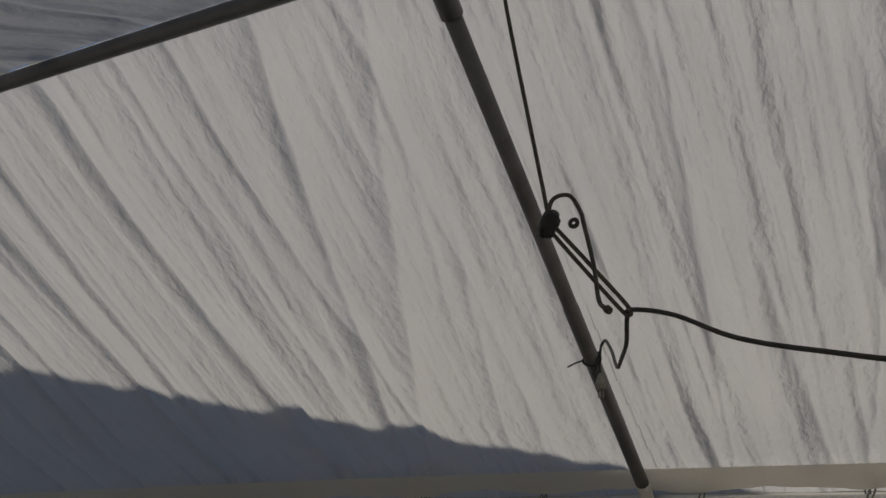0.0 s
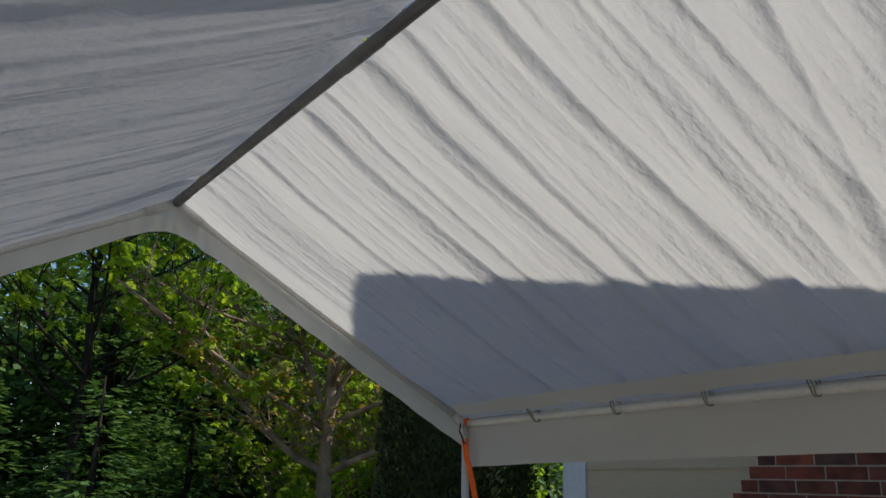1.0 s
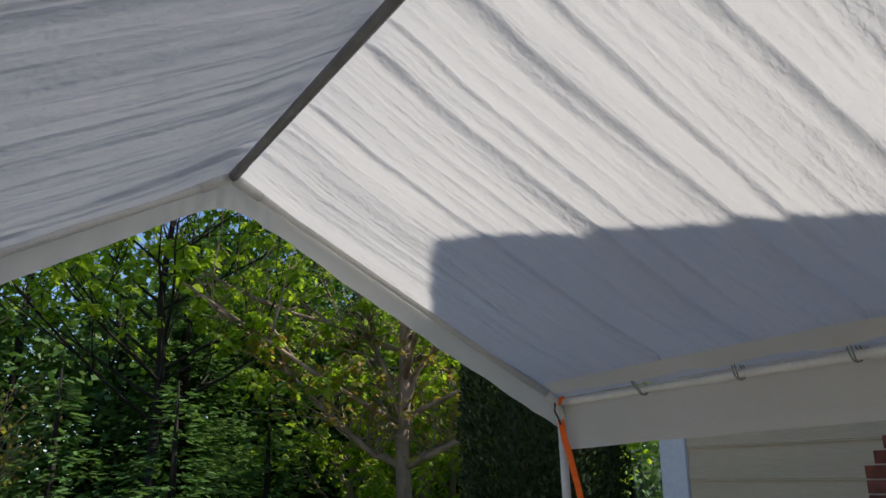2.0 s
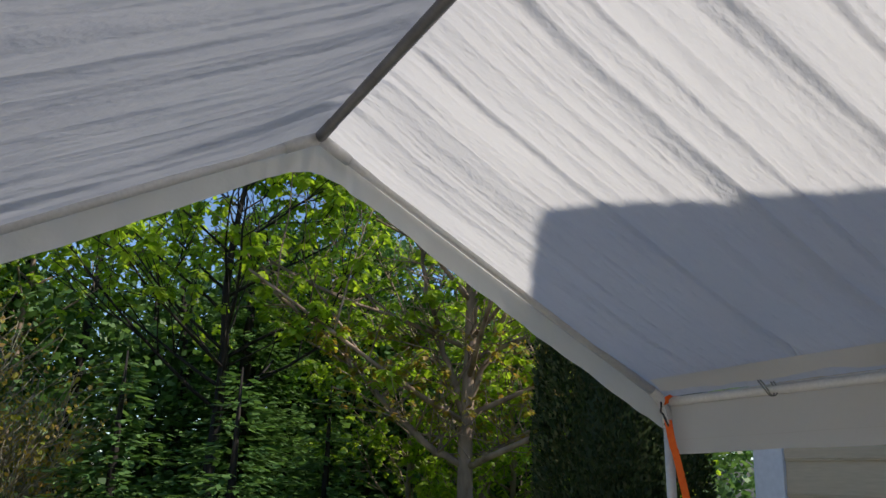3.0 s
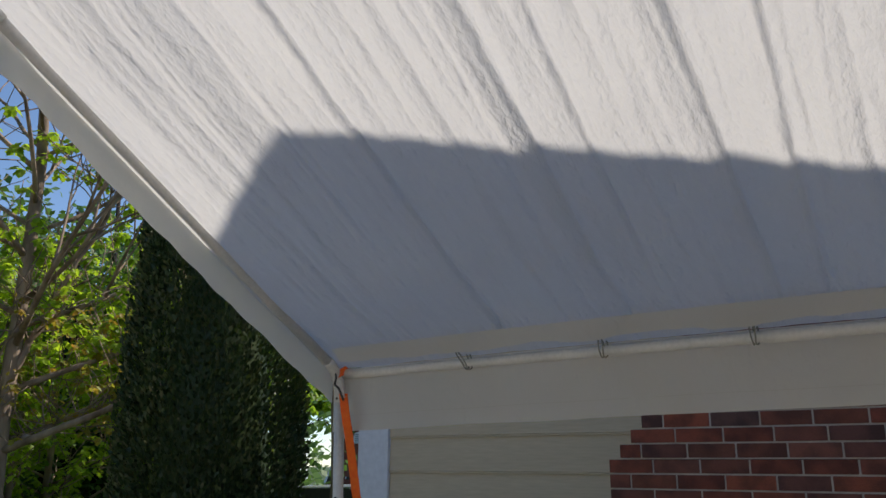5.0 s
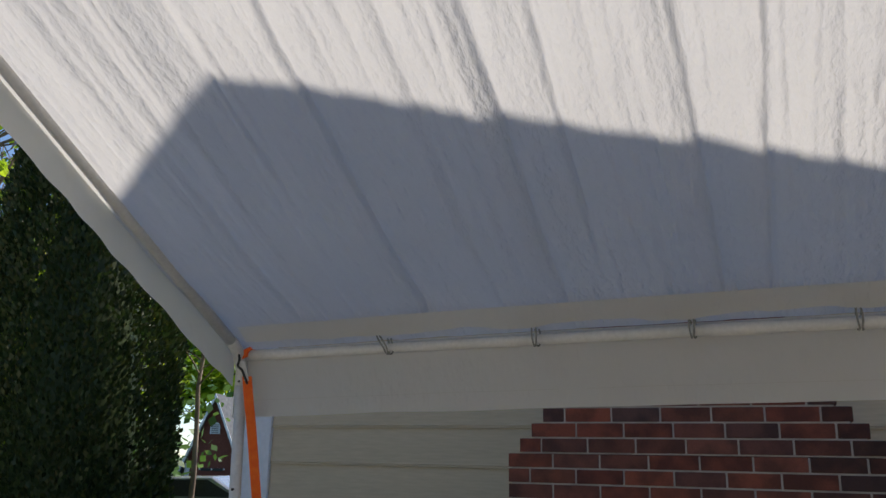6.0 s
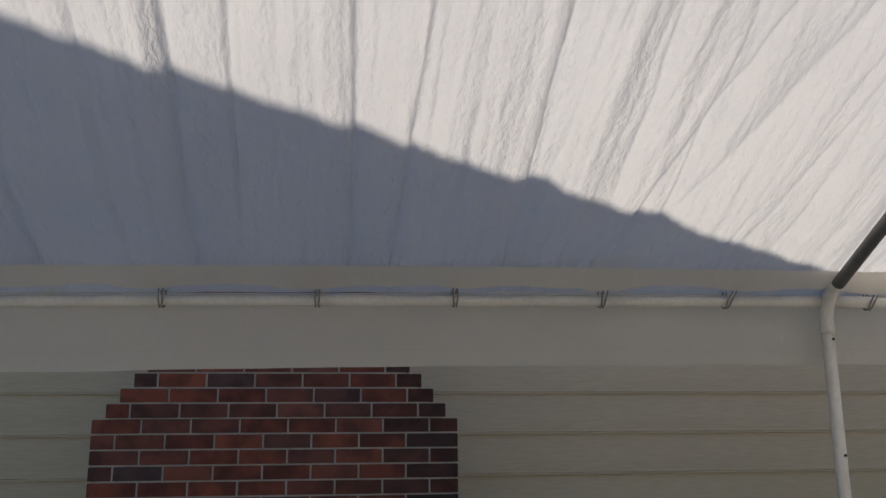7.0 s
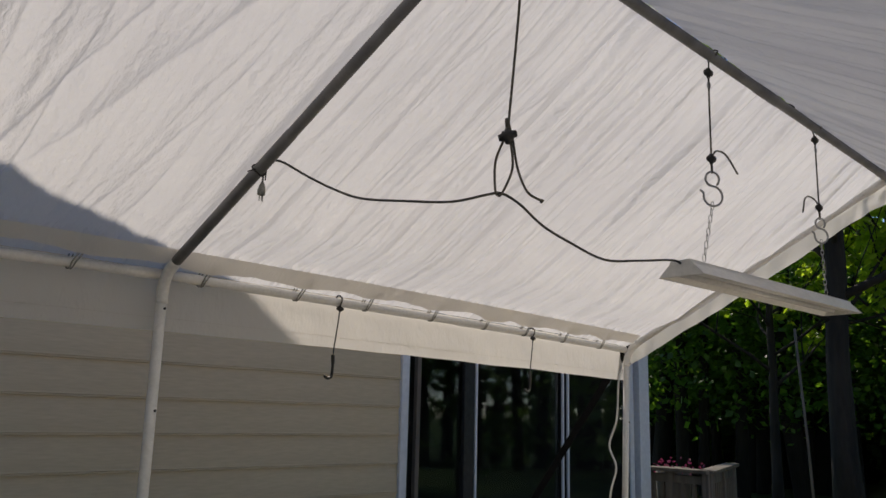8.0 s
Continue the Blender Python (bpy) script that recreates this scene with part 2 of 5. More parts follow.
def sweep(verts, faces, line, radii, sides=8, closed=False):
    """Adds a tube along a line to lists of verts and faces."""
    line = [Vector(q) for q in line]
    n = len(line)
    if not isinstance(radii, (list, tuple)):
        radii = [radii] * n
    start = len(verts)
    ahead = (line[1] - line[0]).normalized()
    side = ahead.orthogonal().normalized()
    for i, q in enumerate(line):
        if closed:
            d = line[(i + 1) % n] - line[i - 1]
        else:
            d = line[min(i + 1, n - 1)] - line[max(i - 1, 0)]
        d = d.normalized() if d.length > 1e-9 else ahead
        side = side - d * side.dot(d)
        side = side.normalized() if side.length > 1e-6 else d.orthogonal().normalized()
        up = d.cross(side)
        for k in range(sides):
            a = 2 * math.pi * k / sides
            verts.append(q + (side * math.cos(a) + up * math.sin(a)) * radii[i])
    for i in range(n if closed else n - 1):
        for k in range(sides):
            a, b = start + i * sides, start + ((i + 1) % n) * sides
            faces.append((a + k, a + (k + 1) % sides, b + (k + 1) % sides, b + k))
    if not closed:
        faces.append(tuple(start + k for k in reversed(range(sides))))
        faces.append(tuple(start + (n - 1) * sides + k for k in range(sides)))


def tube(name, line, radii, mat, parent=None, sides=10, label="", closed=False):
    v, f = [], []
    sweep(v, f, line, radii, sides, closed)
    return put(name, mesh_of(name, v, f, mat, True), parent, None, label)


def ribbon(name, line, across, thick, mat, parent=None, label=""):
    """A flat strap along a line, with thickness."""
    v, f = [], []
    line = [Vector(q) for q in line]
    across = Vector(across)
    for i, q in enumerate(line):
        d = (line[min(i + 1, len(line) - 1)] - line[max(i - 1, 0)]).normalized()
        n = d.cross(across).normalized() * thick / 2
        v += [q - across / 2 - n, q + across / 2 - n, q + across / 2 + n, q - across / 2 + n]
        if i:
            a, b = 4 * (i - 1), 4 * i
            f += [(a + k, a + (k + 1) % 4, b + (k + 1) % 4, b + k) for k in range(4)]
    f += [(3, 2, 1, 0), tuple(len(v) - 4 + k for k in range(4))]
    return put(name, mesh_of(name, v, f, mat), parent, None, label)


# ---- ground ----
gv, gf = [], []
GN = 40
for i in range(GN + 1):
    for j in range(GN + 1):
        x, y = (i / GN * 2 - 1), (j / GN * 2 - 1)
        x, y = x * abs(x) * 900, y * abs(y) * 900
        far = max(0.0, math.hypot(x, y) - 8.0)
        gv.append((x, y, -0.02 + 0.25 * noise.noise((x * 0.05, y * 0.05, 0)) * min(1, max(0.0, far - 22) / 15)))
for i in range(GN):
    for j in range(GN):
        a = i * (GN + 1) + j
        gf.append((a, a + GN + 1, a + GN + 2, a + 1))
ground = put("ground", mesh_of("ground", gv, gf, GRASS, True))
tagged(ground, "mown green lawn reaching to the tree line", "lawn", kind="structure")

# Unseen ground, kept pale and warm to bounce light up under the canopy.
bounce_ground = part("driveway", boxed((-9.0, -26.0, -0.12), (9.5, 0.9, 0.006)), BOUNCE_GRAVEL)
tagged(bounce_ground, "unseen tan gravel ground, added to bounce warm light under the canopy", "driveway", kind="structure")

# ---- the canopy's steel frame ----
RIDGE_Y, RIDGE_Z, BACK_Y = -1.516, 2.712, -3.05
EAVE = {-1: (-3.056, 0.035, 1.925), 0: (0.0, 0.0, 1.957), 1: (3.042, 0.012, 1.918)}
CREST = {-1: (-2.975, RIDGE_Y, RIDGE_Z), 0: (-0.005, RIDGE_Y, RIDGE_Z - 0.005), 1: (3.03, RIDGE_Y, RIDGE_Z + 0.005)}
FOOT = {-1: (-3.02, 0.04, 0.0), 0: (-0.01, 0.0, 0.0), 1: (2.93, 0.012, 0.0)}
R = 0.019
frame_thing = thing("carport_canopy", (0, 0, 0), "white enamelled steel pipe frame of a carport canopy", "canopy")


def mirror_y(p):
    return (p[0], 2 * RIDGE_Y - p[1], p[2])


def hole_discs(name, spots, parent):
    for p, q in spots:
        tube(name, [p, q], 0.0045, DARK, parent, 8)


for side in (-1, 0, 1):
    for flip in (False, True):
        e, c, g = Vector(EAVE[side]), Vector(CREST[side]), Vector(FOOT[side])
        if flip:
            e, g = Vector(mirror_y(e)), Vector(mirror_y(g))
        up = (c - e).normalized()
        down = (g - e).normalized()
        bend = [e + up * 0.09, e + up * 0.05 + down * 0.004, e + up * 0.02 + down * 0.02, e + down * 0.05 + up * 0.004, e + down * 0.10]
        elbow = tube("elbow_fitting", rounded(bend, 4), R + 0.002, PIPE, frame_thing, 12)
        rafter = tube("rafter", [e + up * 0.085, e + up * 0.8, e + up * 0.81, c - up * 0.06], [R, R, R - 0.0015, R - 0.0015], SHADED_PIPE if side == 0 else PIPE, frame_thing, 12)
        leg = tube("leg", [e + down * 0.095, e + down * 0.9, e + down * 0.905, g], [R, R, R - 0.002, R - 0.002], PIPE, frame_thing, 12)
        toward = -1 if not flip else 1
        spots = []
        for z in (1.837, 1.489, 1.16):
            f = (e.z - z) / (e.z - g.z)
            q = e.lerp(g, f)
            spots.append((q + Vector((0.004, toward * (R - 0.002), 0)), q + Vector((0.004, toward * (R + 0.003), 0))))
        hole_discs("bolt_head", spots, leg)
        base = part("foot_plate", boxed((g.x - 0.06, g.y - 0.06, 0.0), (g.x + 0.06, g.y + 0.06, 0.008), 0.002), STEEL, frame_thing)
for flip in (False, True):
    for a, b in ((-1, 0), (0, 1)):
        p, q = Vector(EAVE[a]), Vector(EAVE[b])
        if flip:
            p, q = Vector(mirror_y(p)), Vector(mirror_y(q))
        d = (q - p).normalized()
        mid = p.lerp(q, 0.5) + Vector((0, 0, 0.004))
        tube("eave_pipe", [p + d * 0.015, p + d * 0.16, p + d * 0.165, mid - d * 0.01, mid, mid + d * 0.15, mid + d * 0.155, q - d * 0.16, q - d * 0.155, q - d * 0.015],
             [R, R, R - 0.002, R - 0.002, R, R, R - 0.002, R - 0.002, R, R], PIPE, frame_thing, 12)
for a, b in ((-1, 0), (0, 1)):
    p, q = Vector(CREST[a]), Vector(CREST[b])
    d = (q - p).normalized()
    m = p.lerp(q, 0.52)
    tube("ridge_pipe", [p, p + d * 0.14, p + d * 0.145, m - d * 0.1, m - d * 0.095, m + d * 0.095, m + d * 0.1, q - d * 0.145, q - d * 0.14, q],
         [R + 0.001, R + 0.001, R - 0.001, R - 0.001, R + 0.001, R + 0.001, R - 0.001, R - 0.001, R + 0.001, R + 0.001], SHADED_PIPE, frame_thing, 12)
for side in (-1, 0, 1):
    c = Vector(CREST[side])
    v, f = [], []
    for s in (-1, 1):
        d = (Vector(EAVE[side] if s > 0 else mirror_y(EAVE[side])) - c).normalized()
        sweep(v, f, [c, c + d * 0.13], R + 0.003, 12)
    put("ridge_fitting", mesh_of("ridge_fitting", v, f, SHADED_PIPE if side == 0 else PIPE, True), frame_thing)

# ---- the canopy's cover ----
cover = thing("canopy_cover", (0, 0, 0), "white woven tarpaulin cover, creased and stretched over the frame", "tarpaulin")
rng = random.Random(7)


def fan(x):
    """How far a pleat that starts at x on the ridge has drifted when it meets the eave."""
    return 0.06 + 0.11 * max(0.0, x) ** 1.7 if x > 0 else 0.0


def crease_set(seed, x_a, x_b, gap, amp, slant, signs=(-1, -1, -1, 1)):
    """Creases that run down the slope: where each starts and ends, how long and deep."""
    r = random.Random(seed)
    out, x = [], x_a
    while x < x_b:
        s0 = r.choice((-0.1, -0.1, 0.0, 0.15, 0.35))
        s1 = r.choice((1.1, 1.1, 0.85, 0.65))
        out.append((x, x + slant(x) + r.uniform(-0.06, 0.06), s0, s1, amp * r.uniform(0.35, 1.2), r.choice(signs), r.uniform(0.008, 0.022), r.uniform(0.03, 0.085)))
        x += gap * r.uniform(0.5, 1.6)
    return out


def thin_creases(seed, x_a, x_b, gap):
    r = random.Random(seed)
    out, x = [], x_a
    while x < x_b:
        s0, s1 = r.uniform(-0.2, 0.5), r.uniform(0.55, 1.2)
        out.append((x, x + r.uniform(-0.10, 0.06), s0, s1, r.uniform(0.0014, 0.0042), r.choice((-1, -1, -1, 1)), r.uniform(0.004, 0.008), r.uniform(0.012, 0.035)))
        x += gap * r.uniform(0.4, 1.7)
    return out


def relief(creases, x, s, rough=1.0):
    h = 0.0
    for xa, xb, s0, s1, amp, sign, w1, w2 in creases:
        c = xa + (xb - xa) * s
        d = (x - c) * sign
        if -7 * w2 < d < 7 * w1:
            along = max(0.0, min(1.0, (s - s0) / 0.18)) * max(0.0, min(1.0, (s1 - s) / 0.18))
            if along > 0:
                d += 0.006 * noise.noise((s * 9, xa * 7, 0))
                h += 1.7 * amp * along * (math.exp(-d / w1) if d > 0 else math.exp(d / w2))
    return h + pleats(x, s, rough)


def pleats(x, s, rough):
    """Gathered folds; over the bay by the porch they spread like a fan to the corner."""
    u = x
    if x > 0:
        for _ in range(3):
            u = x - fan(u) * s
    lam, deep, rise = (0.115, 0.034, 0.74) if x > 0 else (0.19, 0.026, 0.70)
    w = (u + 0.03 * noise.noise((u * 1.9, s * 0.7, 11.0)) + 0.05 * noise.noise((u * 0.9, 0.0, 17.0))) / lam
    cell = math.floor(w)
    t = w - cell
    lift = 0.0
    for c, share in ((cell, 1 - t), (cell + 1, t)):
        lift += share * (0.25 + 0.75 * abs(math.sin(c * 12.99 + 1.0))) * min(1.0, 0.75 + 1.4 * noise.noise((c * 3.17, s * 1.1, 5.5)))
    if x > 0:
        deep *= 0.45 + 0.55 * min(1.0, u / 1.0)
    h = deep * rough * lift * min(1.0, abs(x) / 0.12) * (t / rise if t < rise else (1 - t) / (1 - rise))
    # narrow ripples between the folds
    q = (u + 0.012 * noise.noise((u * 6, s * 2.0, 31.0))) / 0.037
    k = math.floor(q)
    t = q - k
    h += (0.016 if x > 0 else 0.008) * rough * max(0.0, noise.noise((k * 2.71, s * 1.7, 23.5)) + 0.15) * (t / 0.65 if t < 0.65 else (1 - t) / 0.35)
    h += 0.012 * noise.noise((x * 3.6, s * 1.7 * 0.7, 4.0)) + rough * 0.0045 * noise.noise((x * 13, s * 1.7 * 1.5, 9.0))
    h += rough * 0.0022 * noise.noise((x * 32, s * 1.7 * 6, 2.0))
    return h


def slope_sheet(name, near, creases, nx, ns, label):
    """One slope of the cover, from the ridge to the eave."""
    v, f, folds = [], [], []
    xs = [i / nx for i in range(nx + 1)]
    for i in range(nx + 1):
        for k in range(ns + 1):
            s = k / ns
            xr = -3.02 + 6.09 * xs[i]
            xe = -3.095 + 6.17 * xs[i]
            x = xr + (xe - xr) * s
            ze = 1.957 - 0.036 * (x / 3.05) ** 2 + R + 0.004
            zr = RIDGE_Z + R + 0.004
            ye = 0.034 if near else mirror_y((0, 0.034, 0))[1]
            y = RIDGE_Y + (ye - RIDGE_Y) * s
            z = zr + (ze - zr) * s
            mid = 0.0
            bay = (x - mid) / (3.0 - mid) if x > mid else (x - mid) / (-3.0 - mid)
            bay = max(0.0, min(1.0, bay))
            tent = -0.5 * min(x, 0.03 + 0.10 * s) if x > 0 else -0.4 * min(-x, 0.055)
            sag = tent * max(0.0, min(1.0, 6 * s, 6 * (0.93 - s))) - 0.022 * math.sin(math.pi * bay) ** 0.7 * math.sin(math.pi * min(1, s * 1.0)) ** 0.8
            free = min(1.0, s / 0.05 + 0.25) * min(1.0, (1 - s) / 0.09 + 0.1) * min(1.0, xs[i] * 40 + 0.15, (1 - xs[i]) * 40 + 0.15)
            h = sag + free * relief(creases, x, s, 1.0 if near else 0.95)
            out = 0.447 if near else -0.447
            v.append((x, y + h * out, z + h * 0.894))
            u = x - fan(x - fan(x) * s * 0.8) * s
            folds += (u * 9.0, s * 0.9, 0.0) if x > 0 and near else (u * (3.0 if near else 6.0), s * 0.7, 40.0)
    for i in range(nx):
        for k in range(ns):
            a = i * (ns + 1) + k
            q = (a, a + ns + 1, a + ns + 2, a + 1)
            f.append(q if not near else tuple(reversed(q)))
    me = mesh_of(name, v, f, TARP if near else TARP_SMOOTH_SHADED, True)
    at = me.attributes.new("fold", "FLOAT_VECTOR", "POINT")
    at.data.foreach_set("vector", folds)
    return put(name, me, cover, None, label)


MAIN = [(-2.51, -2.49, -0.1, 0.8, 0.006, -1, 0.007, 0.05), (-2.26, -2.34, -0.1, 1.1, 0.011, -1, 0.007, 0.07), (-1.85, -1.90, -0.1, 1.1, 0.014, -1, 0.014, 0.09),
        (-1.71, -1.78, -0.1, 0.9, 0.009, -1, 0.007, 0.05), (-1.48, -1.48, -0.1, 1.1, 0.013, -1, 0.007, 0.10), (-1.04, -1.03, -0.1, 1.1, 0.013, -1, 0.007, 0.08),
        (-0.42, -0.78, -0.1, 1.1, 0.014, -1, 0.02, 0.08), (-0.16, -0.72, -0.1, 1.1, 0.015, -1, 0.05, 0.10), (0.35, 0.25, -0.1, 1.1, 0.006, -1, 0.007, 0.05), (-0.79, -0.80, -0.1, 0.8, 0.007, -1, 0.006, 0.05), (-0.65, -0.62, -0.1, 0.9, 0.006, -1, 0.006, 0.05),
        (-1.29, -1.37, -0.1, 1.1, 0.009, -1, 0.006, 0.07), (0.34, 0.51, 0.4, 1.1, 0.014, -1, 0.02, 0.05), (0.77, 0.92, -0.1, 1.1, 0.011, 1, 0.006, 0.06), (1.48, 1.70, -0.1, 1.1, 0.011, 1, 0.008, 0.06), (1.91, 2.36, -0.1, 1.1, 0.011, 1, 0.008, 0.06),
        (-0.1, -0.40, 0.2, 1.1, 0.007, -1, 0.018, 0.06), (0.75, 0.57, -0.1, 1.1, 0.009, -1, 0.016, 0.05), (1.29, 1.40, -0.1, 1.1, 0.009, -1, 0.016, 0.05)]
near_creases = [(xa, xb, s0, s1, amp * 1.3, sign, w1, w2) for xa, xb, s0, s1, amp, sign, w1, w2 in MAIN] + crease_set(11, -2.95, -0.05, 0.10, 0.0055, lambda x: -0.05 if x < -0.9 else -0.25) + crease_set(5, 0.1, 3.05, 0.13, 0.008, fan, (1, 1, 1, -1)) + thin_creases(9, -2.98, 3.05, 0.045)
far_creases = crease_set(21, -3.0, 3.0, 0.17, 0.015, lambda x: 0.04) + thin_creases(10, -3.0, 3.0, 0.06)
slope_sheet("house_side_slope", True, near_creases, 1300, 90, "white translucent tarpaulin slope with long creases")
slope_sheet("drive_side_slope", False, far_creases, 800, 70, "grey-white tarpaulin slope in grazing light, dimmed further in the cloth colour")


def skirt(name, line, drop, mat, out, wave, parent=cover, label="", rows=10, gather=False):
    """A band of cover that hangs from a line of points."""
    v, f = [], []
    n = len(line)
    out = Vector(out)
    for i, (p, d) in enumerate(zip(line, drop)):
        p = Vector(p)
        for k in range(rows + 1):
            s = k / rows
            w = wave * s * noise.noise((p.x * 2.3 + p.y * 2.3, s * 0.8, 3.3)) + wave * 0.35 * noise.noise((p.x * 9 + p.y * 9, s * 2, 8.1)) * min(1, s * 3)
            if gather:
                near_top = math.exp(-((p.y - RIDGE_Y) / 0.22) ** 2)
                w += near_top * 0.022 * noise.noise((p.y * 26, s * 1.2, 2.0)) * min(1, s * 2.5) + 0.004 * math.sin(p.y * 41 + 3 * noise.noise((p.y * 3, 0, 0))) * s
            dd = d * (1 + 0.02 * noise.noise((p.x * 3 + p.y * 3, 0, 1)))
            v.append(p + Vector((0, 0, -dd * s)) + out * (w + 0.012 * math.sin(min(1, s * 3) * math.pi / 2)))
    for i in range(n - 1):
        for k in range(rows):
            a = i * (rows + 1) + k
            f.append((a, a + 1, a + rows + 2, a + rows + 1))
    return put(name, mesh_of(name, v, f, mat, True), parent, None, label)


def eave_line(x):
    return 1.957 - 0.036 * (x / 3.05) ** 2


for near in (True, False):
    y = 0.034 if near else mirror_y((0, 0.034, 0))[1]
    xs = [-3.09 + 6.16 * i / 240 for i in range(241)]
    skirt("side_skirt", [(x, y, eave_line(x) + R + 0.003) for x in xs], [0.215 - 0.008 * (x / 3) for x in xs], SKIRT, (0, 1 if near else -1, 0), 0.012)
    # sewn hem line of the skirt
    v, f = [], []
    sweep(v, f, [(x, y + (0.006 if near else -0.006), eave_line(x) + R - 0.165 + 0.002 * noise.noise((x * 5, 0, 0))) for x in xs[::4]], 0.0012, 4)
    put("stitching", mesh_of("stitching", v, f, HEM), cover)
for side in (-1, 1):
    line, drop = [], []
    e = EAVE[side]
    for i in range(321):
        q = i / 320 * 2 - 1
        y = RIDGE_Y + q * 1.56
        a = abs(q)
        x = CREST[side][0] + (e[0] - CREST[side][0]) * a + side * 0.028
        z = RIDGE_Z + (e[2] - RIDGE_Z) * a + R + 0.004
        line.append((x, y, z))
        arch = 0.787 * (math.sqrt(a * a + 0.0036) - a)
        drop.append(0.125 - 0.035 * math.exp(-(a / 0.25) ** 2) + arch + 0.002 * math.sin(q * 23))
    skirt("gable_skirt", line, drop, SKIRT, (side, 0, 0), 0.006, label="white tarpaulin edge gathered at the gable", rows=12, gather=True)
# inner flap with eyelets, tied down to the eave pipe
TIES = [-2.489, -2.01, -1.573, -1.17, -0.72, -0.322, 0.147, 0.569, 0.93, 1.33, 1.70, 2.02, 2.36, 2.72]
for near in (True, False):
    v, f = [], []
    sgn = 1 if near else -1
    NXF = 300
    for i in range(NXF + 1):
        x = -2.98 + 5.98 * i / NXF
        for k in range(7):
            s = k / 6
            y = -0.112 + 0.067 * s + 0.004 * noise.noise((x * 4, s, 5))
            z = eave_line(x) + R + 0.004 + 0.056 - 0.005 - 0.047 * s - 0.012 * s * s + s * 0.012 * noise.noise((x * 5.5, 0.3, 1)) + s * 0.006 * noise.noise((x * 17, 0.3, 1))
            gap = min(abs(x - q) for q in TIES)
            z += s * (0.010 * (1 - math.exp(-(gap / 0.09) ** 2)) + 0.004)
            y -= s * 0.012 * (1 - math.exp(-(gap / 0.09) ** 2))
            if not near:
                y = mirror_y((0, y, 0))[1]
            v.append((x, y, z))
    for i in range(NXF):
        for k in range(6):
            a = i * 7 + k
            f.append((a, a + 7, a + 8, a + 1))
    put("eyelet_flap", mesh_of("eyelet_flap", v, f, HEM, True), cover, None, "beige inner flap with metal eyelets")

# elastic ties round the eave pipe


def elastic_tie(x, lean):
    z = eave_line(x)
    t = thing("elastic_tie", (x, 0, z), "grey elastic loop tying the tarpaulin flap to the pipe", "bungee tie", "ties along the eave pipe")
    for k, off in enumerate((-0.006, 0.006)):
        tube("cord", rounded([(lean, -0.05, 0.05), (lean * 0.6 + off, -0.034, 0.022), (off, -R - 0.004, -0.004), (off * 0.6 - lean * 0.2, -0.010, -R - 0.004), (off - lean * 0.2, 0.012, -R - 0.002), (off, R + 0.004, 0.004), (off, 0.008, R + 0.006)], 4), 0.0026, BUNGEE, t, 6)
    v, f = [], []
    sweep(v, f, [(lean + 0.011 * math.cos(a), -0.052, 0.054 + 0.011 * math.sin(a)) for a in [2 * math.pi * i / 14 for i in range(14)]], 0.003, 6, True)
    put("eyelet", mesh_of("eyelet", v, f, STEEL, True), t, None, "metal eyelet")
    v, f = [], []
    sweep(v, f, [(lean - 0.016, -0.054, 0.060), (lean - 0.006, -0.060, 0.058), (lean + 0.018, -0.056, 0.052)], [0.004, 0.005, 0.003], 6)
    put("toggle_knot", mesh_of("toggle_knot", v, f, CORD, True), t)
    return t


for i, x in enumerate(TIES):
    elastic_tie(x, (-0.022, 0.004, 0.0, -0.004, 0.006, 0.02, 0.016, 0.02, 0.012, 0.015, 0.01, 0.014, 0.01, 0.012)[i])


# ---- things that hang from the frame ----
def knob(name, at, size, parent, axis=(1, 0, 0)):
    """The black plastic cam of a rope hanger, with two ears."""
    v, f = [], []
    a, p = Vector(axis), Vector(at)
    sweep(v, f, [p - a * size, p - a * size * 0.55, p - a * size * 0.5, p + a * size * 0.5, p + a * size * 0.55, p + a * size],
          [size * 0.35, size * 0.45, size * 0.62, size * 0.62, size * 0.45, size * 0.35], 10)
    sweep(v, f, [p + Vector((0, 0, -size * 0.9)), p, p + Vector((0, 0, size * 0.8))], [size * 0.25, size * 0.5, size * 0.3], 8)
    return put(name, mesh_of(name, v, f, DARK, True), parent)


def s_hook(parent, x, y, z_top, z_bot, turn=0.0):
    h = z_top - z_bot
    r1, r2 = h * 0.21, h * 0.29
    pts = []
    for i in range(15):
        a = radians(-50 + 320 * i / 14)
        pts.append((math.cos(a) * r1, z_top - r1 + math.sin(a) * r1))
    for i in range(1, 17):
        a = radians(90 - 285 * i / 16)
        pts.append((math.cos(a) * r2, z_bot + r2 + math.sin(a) * r2))
    pts.append((-r2 * 1.35, z_bot + r2 * 1.55))
    c, s = math.cos(turn), math.sin(turn)
    line = [(x + px * c, y + px * s, pz) for px, pz in pts]
    return tube("s_hook", line, 0.0038, STEEL, parent, 8, "bent steel hook")


def chain(parent, p, q):
    p, q = Vector(p), Vector(q)
    n = max(3, round((q - p).length / 0.021))
    v, f = [], []
    for i in range(n):
        c = p.lerp(q, (i + 0.5) / n)
        w = Vector((1, 0, 0)) if i % 2 else Vector((0, 1, 0))
        sweep(v, f, [c + w * 0.0055 * math.cos(a) + Vector((0, 0, 0.0145 * math.sin(a))) for a in [2 * math.pi * k / 10 for k in range(10)]], 0.0014, 5, True)
    return put("chain", mesh_of("chain", v, f, STEEL, True), parent, None, "thin steel link chain")


